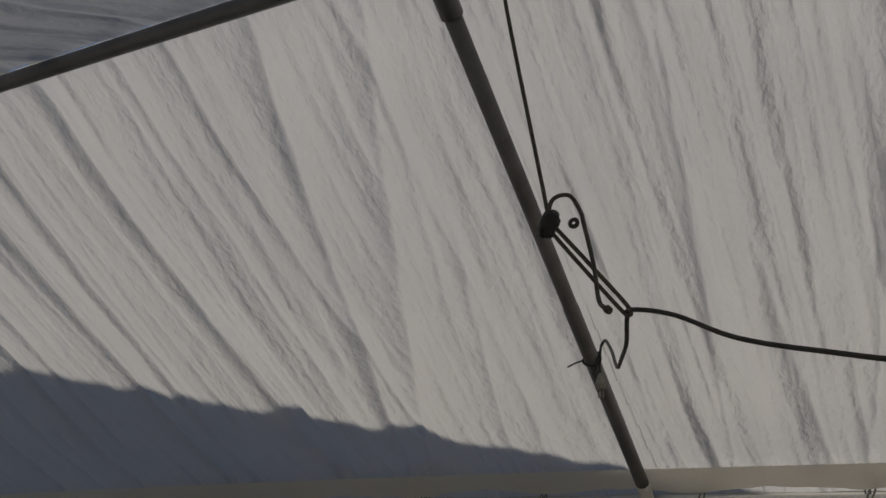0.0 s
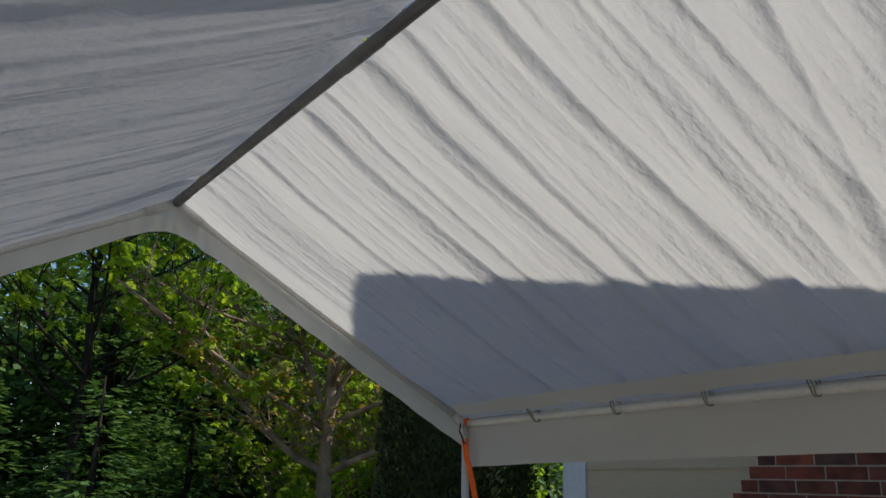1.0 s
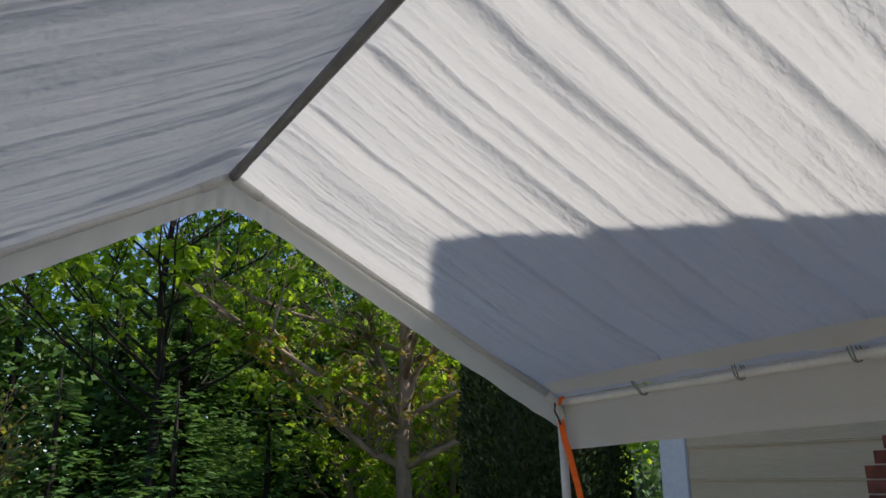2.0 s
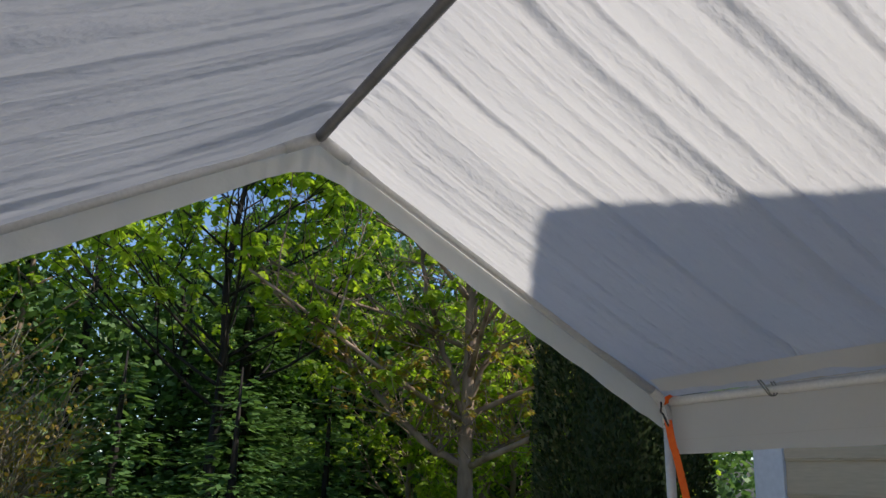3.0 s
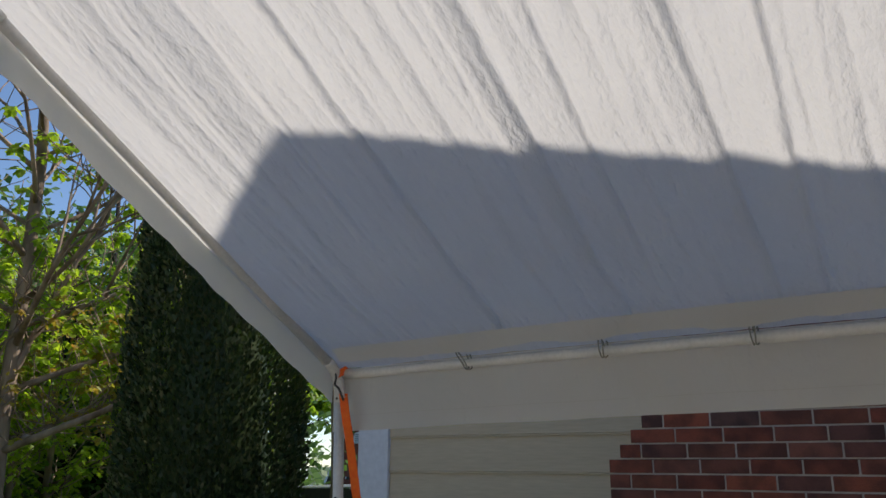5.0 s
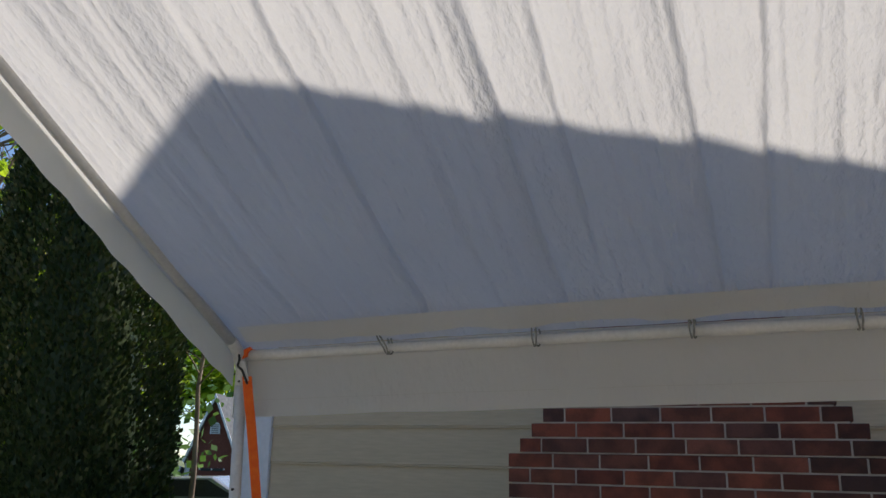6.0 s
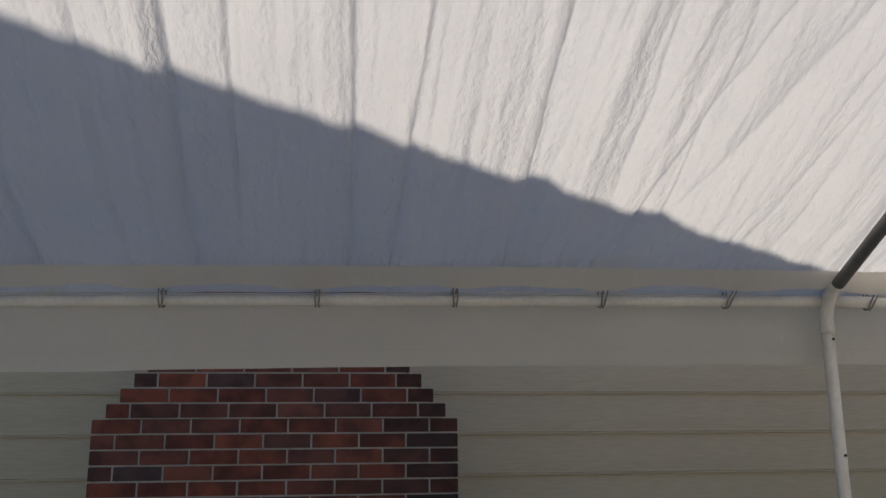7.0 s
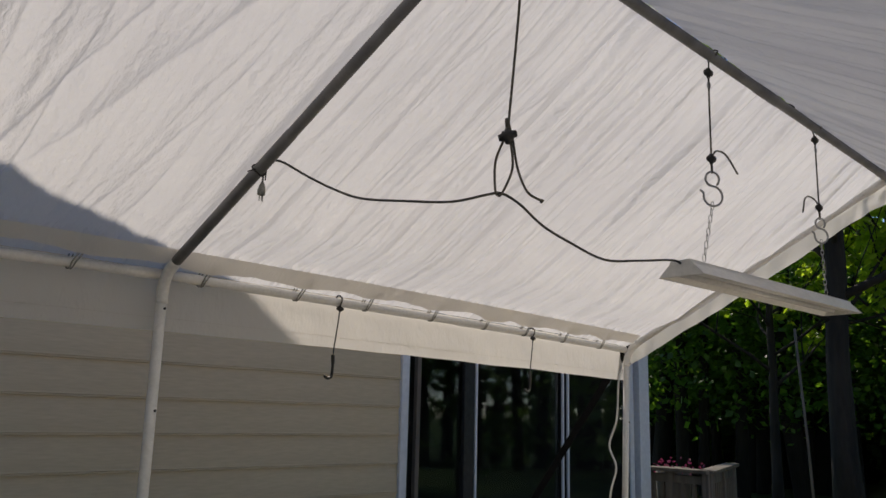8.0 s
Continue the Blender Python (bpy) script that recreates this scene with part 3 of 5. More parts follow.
def rope_hanger(x, y, z_knob, z_low_knob, z_hook, z_chain, tail, chain_end):
    t = thing("rope_hanger", (0, 0, 0), "rope ratchet hanger with black cams and a steel hook", "rope hanger", "hangers of the shop light")
    tube("rope", rounded([(x - 0.012, RIDGE_Y - 0.02, RIDGE_Z - 0.005), (x - 0.006, RIDGE_Y - 0.022, RIDGE_Z + 0.012), (x, RIDGE_Y, RIDGE_Z + 0.021), (x + 0.006, RIDGE_Y + 0.022, RIDGE_Z + 0.012), (x + 0.010, RIDGE_Y + 0.018, RIDGE_Z - 0.012), (x, y, z_knob)], 4), 0.003, ROPE, t, 6)
    knob("cam", (x, y, z_knob), 0.021, t)
    ring = [(x + 0.009 * math.cos(a), y, z_knob - 0.045 + 0.011 * math.sin(a)) for a in [2 * math.pi * i / 12 for i in range(12)]]
    tube("ring", ring, 0.0028, STEEL, t, 6, closed=True)
    tube("drop_rope", [(x, y, z_knob - 0.01), (x - 0.003, y, (z_knob + z_low_knob) / 2), (x - 0.004, y, z_low_knob)], 0.0032, ROPE, t, 6)
    knob("cam", (x - 0.004, y, z_low_knob), 0.021, t)
    tube("rope_tail", rounded([(x, y, z_low_knob + 0.005)] + tail, 5), 0.0032, ROPE, t, 6)
    tube("lower_rope", [(x - 0.004, y, z_low_knob), (x - 0.004, y, z_low_knob - 0.05)], 0.004, ROPE, t, 6)
    s_hook(t, x - 0.004, y, z_low_knob - 0.045, z_hook, -0.6)
    chain(t, (x - 0.006, y, z_hook + 0.012), chain_end)
    return t


rope_hanger(1.127, -1.50, 2.658, 2.352, 2.19, 2.0, [(1.16, -1.50, 2.388), (1.21, -1.51, 2.385), (1.275, -1.52, 2.33)], (1.13, -1.455, 2.012))
rope_hanger(2.075, -1.505, 2.668, 2.375, 2.225, 2.0, [(2.03, -1.50, 2.405), (1.97, -1.49, 2.40), (1.93, -1.49, 2.33)], (2.07, -1.51, 2.012))

# the shop light
shop = thing("shop_light", (1.6, -1.483, 1.945), "long white metal shop light hung on chains, unlit", "shop light")
shop.matrix_basis = Matrix.Translation((1.60, -1.483, 1.945)) @ Matrix.Rotation(math.atan2(-0.073, 1.2), 4, "Z")
L2_ = 0.61
prof = [(-0.080, 0.0), (-0.076, 0.004), (-0.040, 0.040), (-0.034, 0.052), (0.034, 0.052), (0.040, 0.040), (0.076, 0.004), (0.080, 0.0), (0.073, 0.0), (0.036, 0.034), (-0.036, 0.034), (-0.073, 0.0)]
v = [(sx * L2_, y, z) for sx in (-1, 1) for y, z in prof]
n = len(prof)
f = [(k, (k + 1) % n, n + (k + 1) % n, n + k) for k in range(n)]
put("reflector", mesh_of("reflector", v, f, LAMP_WHITE), shop, None, "white folded sheet-metal reflector")
for sx in (-1, 1):
    ev = [(sx * (L2_ + 0.001), y, z) for y, z in prof[:8]] + [(sx * (L2_ - 0.005), y, z) for y, z in prof[:8]]
    ef = [tuple(range(8)), tuple(reversed(range(8, 16)))] + [(k, (k + 1) % 8, 8 + (k + 1) % 8, 8 + k) for k in range(8)]
    put("end_cap", mesh_of("end_cap", ev, ef, LAMP_WHITE), shop)
for dy in (-0.03, 0.03):
    tube("lamp_tube", [(-0.585, dy, 0.018), (0.585, dy, 0.018)], 0.0125, TUBE_GLASS, shop, 10)

# the rope that carries the extension cord
cr = thing("cord_sling", (0, 0, 0), "grey rope sling with a black cam", "rope")
tube("rope", rounded([(0.112, RIDGE_Y - 0.02, RIDGE_Z), (0.114, RIDGE_Y, RIDGE_Z + 0.021), (0.119, RIDGE_Y + 0.022, RIDGE_Z - 0.005), (0.134, -1.482, 2.56), (0.169, -1.422, 2.27), (0.176, -1.409, 2.21)], 5), 0.0034, ROPE, cr, 7)
knob("cam", (0.176, -1.409, 2.198), 0.024, cr, (-0.62, 0.72, -0.30))
tube("loop", rounded([(0.172, -1.404, 2.195), (0.206, -1.344, 2.150), (0.250, -1.306, 2.092), (0.265, -1.304, 2.077), (0.268, -1.318, 2.086), (0.232, -1.380, 2.132), (0.182, -1.412, 2.196)], 6), 0.0034, ROPE, cr, 7)
tube("rope_tail", rounded([(0.174, -1.409, 2.205), (0.180, -1.400, 2.243), (0.203, -1.388, 2.251), (0.219, -1.385, 2.222), (0.224, -1.388, 2.200), (0.238, -1.392, 2.130), (0.250, -1.415, 2.065), (0.271, -1.448, 2.038)], 5), 0.0034, ROPE, cr, 7)
tube("bead", [(0.209 + 0.006 * math.cos(a), -1.389, 2.203 + 0.006 * math.sin(a)) for a in [2 * math.pi * i / 10 for i in range(10)]], 0.0035, ROPE, cr, 6, closed=True)
tube("end_knot", [(0.268, -1.444, 2.041), (0.272, -1.449, 2.037)], 0.006, ROPE, cr, 7)

# extension cord, from the middle rafter to the shop light
cord = thing("extension_cord", (0, 0, 0), "grey extension cord slung under the canopy, plug hanging free", "extension cord")
tube("cable", rounded([(0.024, -0.560, 2.262), (0.046, -0.600, 2.262), (0.083, -0.690, 2.206), (0.114, -0.790, 2.152), (0.143, -0.885, 2.114), (0.186, -1.030, 2.091), (0.228, -1.168, 2.075), (0.256, -1.275, 2.083),
                       (0.272, -1.311, 2.083), (0.336, -1.322, 2.064), (0.418, -1.336, 2.018), (0.522, -1.356, 1.984), (0.654, -1.382, 1.953), (0.794, -1.410, 1.968), (0.946, -1.438, 1.990), (1.0, -1.447, 1.985)], 5), 0.0038, CORD, cord, 7)
tube("cord_end", rounded([(0.024, -0.560, 2.262), (0.020, -0.556, 2.245), (0.017, -0.552, 2.215), (0.017, -0.550, 2.192)], 4), 0.0032, CORD, cord, 7)
v, f = [], []
sweep(v, f, [(0.017, -0.550, 2.196), (0.017, -0.550, 2.186), (0.016, -0.549, 2.172), (0.016, -0.549, 2.156)], [0.005, 0.009, 0.0125, 0.0125], 10)
plug = put("plug", mesh_of("plug", v, f, BUNGEE, True), cord, None, "moulded grey three-pin plug")
for dx, dz in ((-0.006, 0.0), (0.006, 0.0), (0.0, -0.002)):
    tube("pin", [(0.016 + dx, -0.549 + dz * 2, 2.157), (0.016 + dx, -0.549 + dz * 2, 2.136)], 0.0018, STEEL, plug, 6)
ztie = thing("wire_tie", (0, 0, 0), "black wire twisted round the rafter", "wire tie")
c0 = Vector(EAVE[0]).lerp(Vector(CREST[0]), 0.366)
ax = (Vector(CREST[0]) - Vector(EAVE[0])).normalized()
sd = Vector((1, 0, 0)) - ax * ax.x
sd.normalize()
uu = ax.cross(sd)
tube("wire", [c0 + ax * 0.004 * math.sin(a * 2) + (sd * math.cos(a) + uu * math.sin(a)) * (R + 0.0035) for a in [2 * math.pi * i / 18 for i in range(18)]], 0.003, DARK, ztie, 6, closed=True)
tube("wire_end", rounded([c0 - sd * 0.02 + Vector((0, -0.012, -0.005)), c0 - sd * 0.035 + Vector((0, -0.02, -0.012)), c0 - sd * 0.055 + Vector((0, -0.025, -0.022))], 3), 0.002, DARK, ztie, 6)
tube("wire_end", rounded([c0 + sd * 0.018 + Vector((0, -0.012, -0.012)), c0 + sd * 0.012 + Vector((0, -0.02, -0.035)), Vector((0.024, -0.560, 2.262))], 3), 0.002, DARK, ztie, 6)


def hanging_hook(x, drop, label):
    z = eave_line(x)
    t = thing("hook_cord", (x, 0, z), label, "bungee hook", "hook cords on the eave pipe")
    tube("loop", [(0.002 * math.sin(3 * a), math.cos(a) * (R + 0.004), math.sin(a) * (R + 0.004)) for a in [2 * math.pi * i / 16 for i in range(16)]], 0.0035, CORD, t, 6, closed=True)
    knob("cam", (0, -0.012, -R - 0.014), 0.016, t)
    tube("cord", rounded([(0, -0.012, -R - 0.01), (-0.008, -0.012, -drop * 0.4), (-0.022, -0.012, -drop * 0.8), (-0.026, -0.012, -drop)], 5), 0.003, CORD, t, 6)
    pts = [(-0.026, -0.012, -drop + 0.02), (-0.024, -0.012, -drop - 0.02), (-0.026, -0.012, -drop - 0.05)]
    pts += [(-0.046 + 0.02 * math.cos(a), -0.012, -drop - 0.055 + 0.02 * math.sin(a)) for a in [-math.pi * i / 8 for i in range(0, 8)]]
    tube("hook", rounded(pts, 3), [0.008] * 3 + [0.006] * (len(rounded(pts, 3)) - 3), DARK, t, 7, "black plastic-coated hook")
    return t


hanging_hook(0.783, 0.245, "black cord with an open hook hanging from the eave pipe")
hanging_hook(2.083, 0.235, "black cord with a small hook hanging from the eave pipe")

# straps at the corners
st = thing("orange_tie_down_strap", (0, 0, 0), "bright orange webbing strap pulling the canopy corner down", "strap")
ribbon("webbing", rounded([(-3.0, -0.012, 1.850), (-2.99, 0.0, 1.75), (-2.995, 0.055, 1.575), (-3.0, 0.38, 0.30), (-3.0, 0.46, 0.0)], 5), (0.030, 0.010, 0), 0.003, ORANGE, st)
ribbon("wrap", [(-3.05 + 0.032 * math.cos(a), 0.035 + 0.032 * math.sin(a), 1.935 + 0.018 * math.sin(a + 0.6)) for a in [2 * math.pi * i / 16 for i in range(17)]], (0, 0, 0.03), 0.003, ORANGE, st)
tube("hook", rounded([(-3.045, -0.006, 1.93), (-3.035, -0.012, 1.905), (-3.04, -0.012, 1.885), (-3.015, -0.022, 1.870), (-3.002, -0.02, 1.845), (-2.992, -0.018, 1.825)], 4), 0.004, DARK, st, 7, "black coated strap hook")
ribbon("doubled_web", rounded([(-3.022, -0.012, 1.90), (-3.01, -0.014, 1.87), (-3.0, -0.014, 1.835)], 3), (0.02, 0, 0), 0.003, PALE_CORD, st, "pale doubled strap end")
sb = thing("black_tie_down_strap", (0, 0, 0), "black webbing strap running from the canopy corner to the ground", "strap")
ribbon("webbing", rounded([(3.03, 0.02, 1.905), (3.04, 0.287, 1.568), (3.05, 0.682, 1.048), (3.06, 1.18, 0.40), (3.06, 1.49, 0.0)], 5), (0.018, -0.030, -0.023), 0.004, BLACK_WEB, sb)
ribbon("wrap", [(3.042 + 0.026 * math.cos(a), 0.012 + 0.026 * math.sin(a), 1.918 - 0.015 * math.sin(a)) for a in [2 * math.pi * i / 16 for i in range(17)]], (0, 0, 0.03), 0.003, BLACK_WEB, sb)
wc = thing("cotton_line", (0, 0, 0), "white cotton cord dangling beside the corner leg", "cord")
tube("cord", rounded([(3.02, 0.035, 1.80), (2.985, 0.04, 1.72), (2.99, 0.06, 1.50), (2.985, 0.11, 1.35), (2.985, 0.065, 1.22), (2.97, 0.10, 1.05), (2.98, 0.07, 0.8), (2.96, 0.09, 0.5)], 6), 0.006, PALE_CORD, wc, 7)

# ---- the house ----
WALL_Y, LAP = 2.115, 0.215
house = thing("house", (0, 0, 0), "tan lap-sided house with a brick chimney and white corner boards", "house")
X0, X1 = -4.335, 3.125
PEAK_X, PEAK_Z, PITCH = -0.876, 5.99, 0.768
gz = lambda x: PEAK_Z - 0.12 - PITCH * abs(x - PEAK_X)
# gable wall and side walls, with thickness
bm = bmesh.new()
outline = [(X0 - 0.22, 0), (3.16, 0), (3.16, gz(3.16)), (PEAK_X, gz(PEAK_X)), (X0 - 0.22, gz(X0 - 0.22))]
fr = [bm.verts.new((x, WALL_Y + 0.02, z)) for x, z in outline]
bk = [bm.verts.new((x, WALL_Y + 0.22, z)) for x, z in outline]
bm.faces.new(fr)
bm.faces.new(list(reversed(bk)))
for k in range(5):
    bm.faces.new((fr[(k + 1) % 5], fr[k], bk[k], bk[(k + 1) % 5]))
part("gable_wall", bm, SIDING, house)
part("side_wall", boxed((X0 - 0.22, WALL_Y + 0.221, 0), (X0 - 0.02, 11.0, gz(X0 - 0.22))), SIDING, house)
part("side_wall", boxed((2.96, WALL_Y + 0.221, 0), (3.16, 11.0, gz(3.16))), SIDING, house)
part("back_wall", boxed((X0 - 0.02, 10.8, 0), (2.96, 11.0, 2.4)), SIDING, house)
for sgn, xe in ((-1, X0 - 0.55), (1, 3.3)):
    bm = bmesh.new()
    ze = PEAK_Z - PITCH * abs(xe - PEAK_X)
    vs = []
    for y in (1.775, 11.3):
        for x, z in ((PEAK_X, PEAK_Z), (xe, ze), (xe, ze - 0.11), (PEAK_X, PEAK_Z - 0.11)):
            vs.append(bm.verts.new((x, y, z)))
    for q in ((0, 1, 2, 3), (7, 6, 5, 4), (0, 4, 5, 1), (1, 5, 6, 2), (2, 6, 7, 3), (3, 7, 4, 0)):
        bm.faces.new([vs[k] for k in q])
    bmesh.ops.recalc_face_normals(bm, faces=bm.faces)
    part("roof_slope", bm, SHINGLE, house, "grey asphalt shingle roof slope")
part("corner_board", boxed((X0 - 0.245, WALL_Y - 0.03, 0), (X0, WALL_Y + 0.019, 3.3), 0.004), TRIM, house, "wide white corner board")
part("corner_board", boxed((X0 - 0.246, WALL_Y + 0.02, 0), (X0 - 0.221, WALL_Y + 0.17, 3.3), 0.004), TRIM, house)

# chimney: mortar core, and bricks laid in courses
CH_Y, C_H = 1.46, 0.0675
CL, CR = -2.585, -0.965
STEP = 0.0555
top_wide = 1.64


def half_edges(row):
    """Left and right edge of the chimney at a course counted up from the widest one."""
    k = max(0, min(row, 7))
    return CL + STEP * k, CR - STEP * k


chimney = part("chimney", boxed((CL + 0.012, CH_Y + 0.005, 0), (CR - 0.012, WALL_Y, top_wide - 0.01)), MORTAR, house, "red brick chimney with stepped shoulders")
outline = []
for row in range(1, 9):
    outline += [(half_edges(row)[0] + 0.012, top_wide + (row - 1) * C_H - 0.006), (half_edges(row)[0] + 0.012, top_wide + row * C_H - 0.006)]
outline[-1] = (outline[-1][0], 4.33)
outline += [(CL + CR - x, z) for x, z in reversed(outline)]
core = bmesh.new()
ca = [core.verts.new((x, CH_Y + 0.005, z)) for x, z in outline]
cb = [core.verts.new((x, WALL_Y, z)) for x, z in outline]
core.faces.new(ca)
core.faces.new(list(reversed(cb)))
for k in range(len(ca)):
    core.faces.new((ca[(k + 1) % len(ca)], ca[k], cb[k], cb[(k + 1) % len(ca)]))
bmesh.ops.recalc_face_normals(core, faces=core.faces)
part("mortar_core", core, MORTAR, chimney)


def brick_mesh(length):
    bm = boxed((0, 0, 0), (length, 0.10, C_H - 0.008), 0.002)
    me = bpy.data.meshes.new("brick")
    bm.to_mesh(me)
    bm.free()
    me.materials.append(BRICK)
    return me


brick_cache = {}


def lay(row, z, joined):
    l, r = half_edges(row)
    full, x = 0.205, l
    shift = 0.1015 if row % 2 else 0.0
    first = True
    while x < r - 0.004:
        ln = full
        if first and shift:
            ln = 0.0965
        first = False
        ln = min(ln, r - x)
        if r - (x + ln) < 0.05:
            ln = r - x
        ln = round(ln, 3)
        jitter = brick_rng.uniform(-0.002, 0.002)
        if joined is None:
            if ln not in brick_cache:
                brick_cache[ln] = brick_mesh(ln)
            put("brick", brick_cache[ln], chimney, Matrix.Translation((x, CH_Y + jitter, z)))
        else:
            box(joined, (x, CH_Y + jitter, z), (x + ln, CH_Y + 0.1, z + C_H - 0.01))
        x += ln + 0.0085


brick_rng = random.Random(3)
rest = bmesh.new()
for row in range(-24, 41):
    z = top_wide + (row - 1) * C_H
    if row < -9 or row > 6:
        lay(row, z, rest)
rest_ob = part("brick_courses", rest, RED_HOUSE, chimney)
rest_ob["kind"] = "stuff"

# porch glazing to the right of the siding
porch = thing("window_1", (0, 0, 0), "wall of dark porch glass in white frames", "window", kind="structure")
GY = WALL_Y + 0.02
for lo, hi, mat, nm in ((3.126, 3.205, TRIM, "window_frame"), (4.04, 4.066, TRIM, "mullion"), (5.305, 5.33, TRIM, "mullion"), (5.39, 5.415, TRIM, "mullion"), (6.52, 6.60, TRIM, "mullion"), (6.66, 6.86, TRIM, "corner_post")):
    deep = 0.012 if nm == "mullion" else 0.05
    part(nm, boxed((lo, GY - deep, 0.1), (hi, GY + deep, 2.55), 0.004), mat, porch)
for lo, hi in ((3.206, 3.25), (3.33, 3.375), (3.90, 4.029)):
    part("screen_frame", boxed((lo, GY - 0.01, 0.12), (hi, GY + 0.03, 2.5), 0.003), DARK if lo != 3.33 else WEATHERED, porch)
part("head_rail", boxed((3.126, GY - 0.06, 2.551), (6.86, GY + 0.06, 2.75), 0.004), TRIM, porch)
part("sill", boxed((3.126, GY - 0.08, 0.0), (6.86, GY + 0.08, 0.099), 0.004), TRIM, porch)
for lo, hi in ((3.251, 4.029), (4.076, 5.289), (5.426, 6.519)):
    p = part("pane", boxed((lo, GY + 0.034, 0.1), (hi, GY + 0.040, 2.55)), GLASS, porch)
    p.visible_shadow = False
# Near-black walls carry the porch room's gloom in their colour.
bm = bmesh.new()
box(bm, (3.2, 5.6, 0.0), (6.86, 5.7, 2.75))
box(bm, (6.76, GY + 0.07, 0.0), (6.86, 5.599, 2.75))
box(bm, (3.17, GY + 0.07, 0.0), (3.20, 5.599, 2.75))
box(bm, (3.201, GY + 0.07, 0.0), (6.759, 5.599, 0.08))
tagged(part("wall_porch", bm, ROOM), "inner walls of the porch, the room's gloom in their near-black colour", "wall", kind="structure")
tagged(part("porch_roof", boxed((3.0, 1.95, 2.76), (7.1, 5.9, 2.9), 0.01), SHINGLE), "low shingled porch roof", "roof", kind="structure")

# ---- trees and shrubs ----
def grow(rng, base, direction, length, radius, depth, wood, tips, bend=0.25, kids=(2, 4), droop=0.0):
    """A limb that tapers and forks; collects tubes and the places where leaves sit."""
    steps = 5
    p, d = Vector(base), Vector(direction).normalized()
    line, radii = [p.copy()], [radius]
    for i in range(steps):
        d = (d + Vector((rng.uniform(-1, 1), rng.uniform(-1, 1), rng.uniform(-0.6, 0.9) - droop)) * bend * 0.5).normalized()
        p = p + d * length / steps
        line.append(p.copy())
        radii.append(radius * (1 - 0.62 * (i + 1) / steps))
    wood.append((line, radii))
    if depth == 0:
        for q in line[1:]:
            tips.append((q, d))
        return
    for k in range(rng.randint(*kids)):
        at = rng.uniform(0.35, 1.0)
        i = min(steps - 1, int(at * steps))
        q = line[i].lerp(line[i + 1], at * steps - i)
        side = Vector((rng.uniform(-1, 1), rng.uniform(-1, 1), rng.uniform(-0.35, 0.9)))
        grow(rng, q, d * 0.75 + side * 0.85, length * rng.uniform(0.5, 0.72), radii[i] * 0.62, depth - 1, wood, tips, bend, kids, droop)
    tips.append((line[-1], d))


def wood_mesh(name, wood, mat, least=0.006):
    v, f = [], []
    for line, radii in wood:
        r0 = radii[0]
        sweep(v, f, line, [max(least, r) for r in radii], 9 if r0 > 0.08 else 6 if r0 > 0.025 else 4)
    return mesh_of(name, v, f, mat, True)


def leaf_mesh(name, rng, spots, per, spread, size, mat, hang=0.5, wide=0.75):
    """Many single leaves, each bent along its midrib."""
    v, f = [], []
    for q, d in spots:
        for k in range(per):
            c = q + Vector((rng.gauss(0, spread), rng.gauss(0, spread), rng.gauss(0, spread * 0.8)))
            s = size * rng.uniform(0.55, 1.25)
            a = Vector((rng.uniform(-1, 1), rng.uniform(-1, 1), rng.uniform(-1, 1) * 0.7 - hang)).normalized()
            b = a.cross(Vector((rng.uniform(-1, 1), rng.uniform(-1, 1), rng.uniform(-0.3, 1)))).normalized()
            n = a.cross(b)
            i = len(v)
            w = s * wide * 0.5
            v += [c, c + a * s * 0.35 + b * w + n * s * 0.12, c + a * s * 0.5 - n * s * 0.05, c + a * s * 0.35 - b * w + n * s * 0.12, c + a * s - n * s * 0.1,
                  c + a * s * 0.75 + b * w * 0.75, c + a * s * 0.75 - b * w * 0.75]
            f += [(i, i + 1, i + 2), (i, i + 2, i + 3), (i + 1, i + 5, i + 4, i + 2), (i + 3, i + 2, i + 4, i + 6)]
    return mesh_of(name, v, f, mat)


def bunch_mesh(name, rng, spots, per, size, mat):
    """Lobed leaves that hang round the twig ends like small umbrellas."""
    v, f = [], []
    shape = ((0.0, 0.03), (0.28, 0.46), (0.46, 0.24), (0.70, 0.38))
    for q, d in spots:
        turn, scale = rng.uniform(0, 6.283), size * rng.uniform(0.6, 1.25)
        c = q + Vector((rng.gauss(0, 0.05), rng.gauss(0, 0.05), rng.gauss(0, 0.04)))
        n = rng.randint(per - 2, per + 2)
        for k in range(n):
            az = turn + 6.283 * k / n + rng.uniform(-0.4, 0.4)
            drop = rng.uniform(0.1, 1.1)
            a = Vector((math.cos(az), math.sin(az), -drop)).normalized()
            b = Vector((-math.sin(az), math.cos(az), rng.uniform(-0.35, 0.35))).normalized()
            up = a.cross(b)
            ln = scale * rng.uniform(0.65, 1.15)
            o = c + a * ln * 0.25 + Vector((0, 0, rng.uniform(-0.03, 0.03)))
            i = len(v)
            v.append(o)
            v.append(o + a * ln - up * ln * 0.16)
            for sd in (1, -1):
                for along, wide in shape[1:]:
                    v.append(o + a * ln * along + b * ln * wide * sd + up * ln * (0.10 * wide - 0.16 * along * along))
            f += [(i, i + 2, i + 3, i + 4, i + 1), (i, i + 1, i + 7, i + 6, i + 5)]
    return mesh_of(name, v, f, mat)


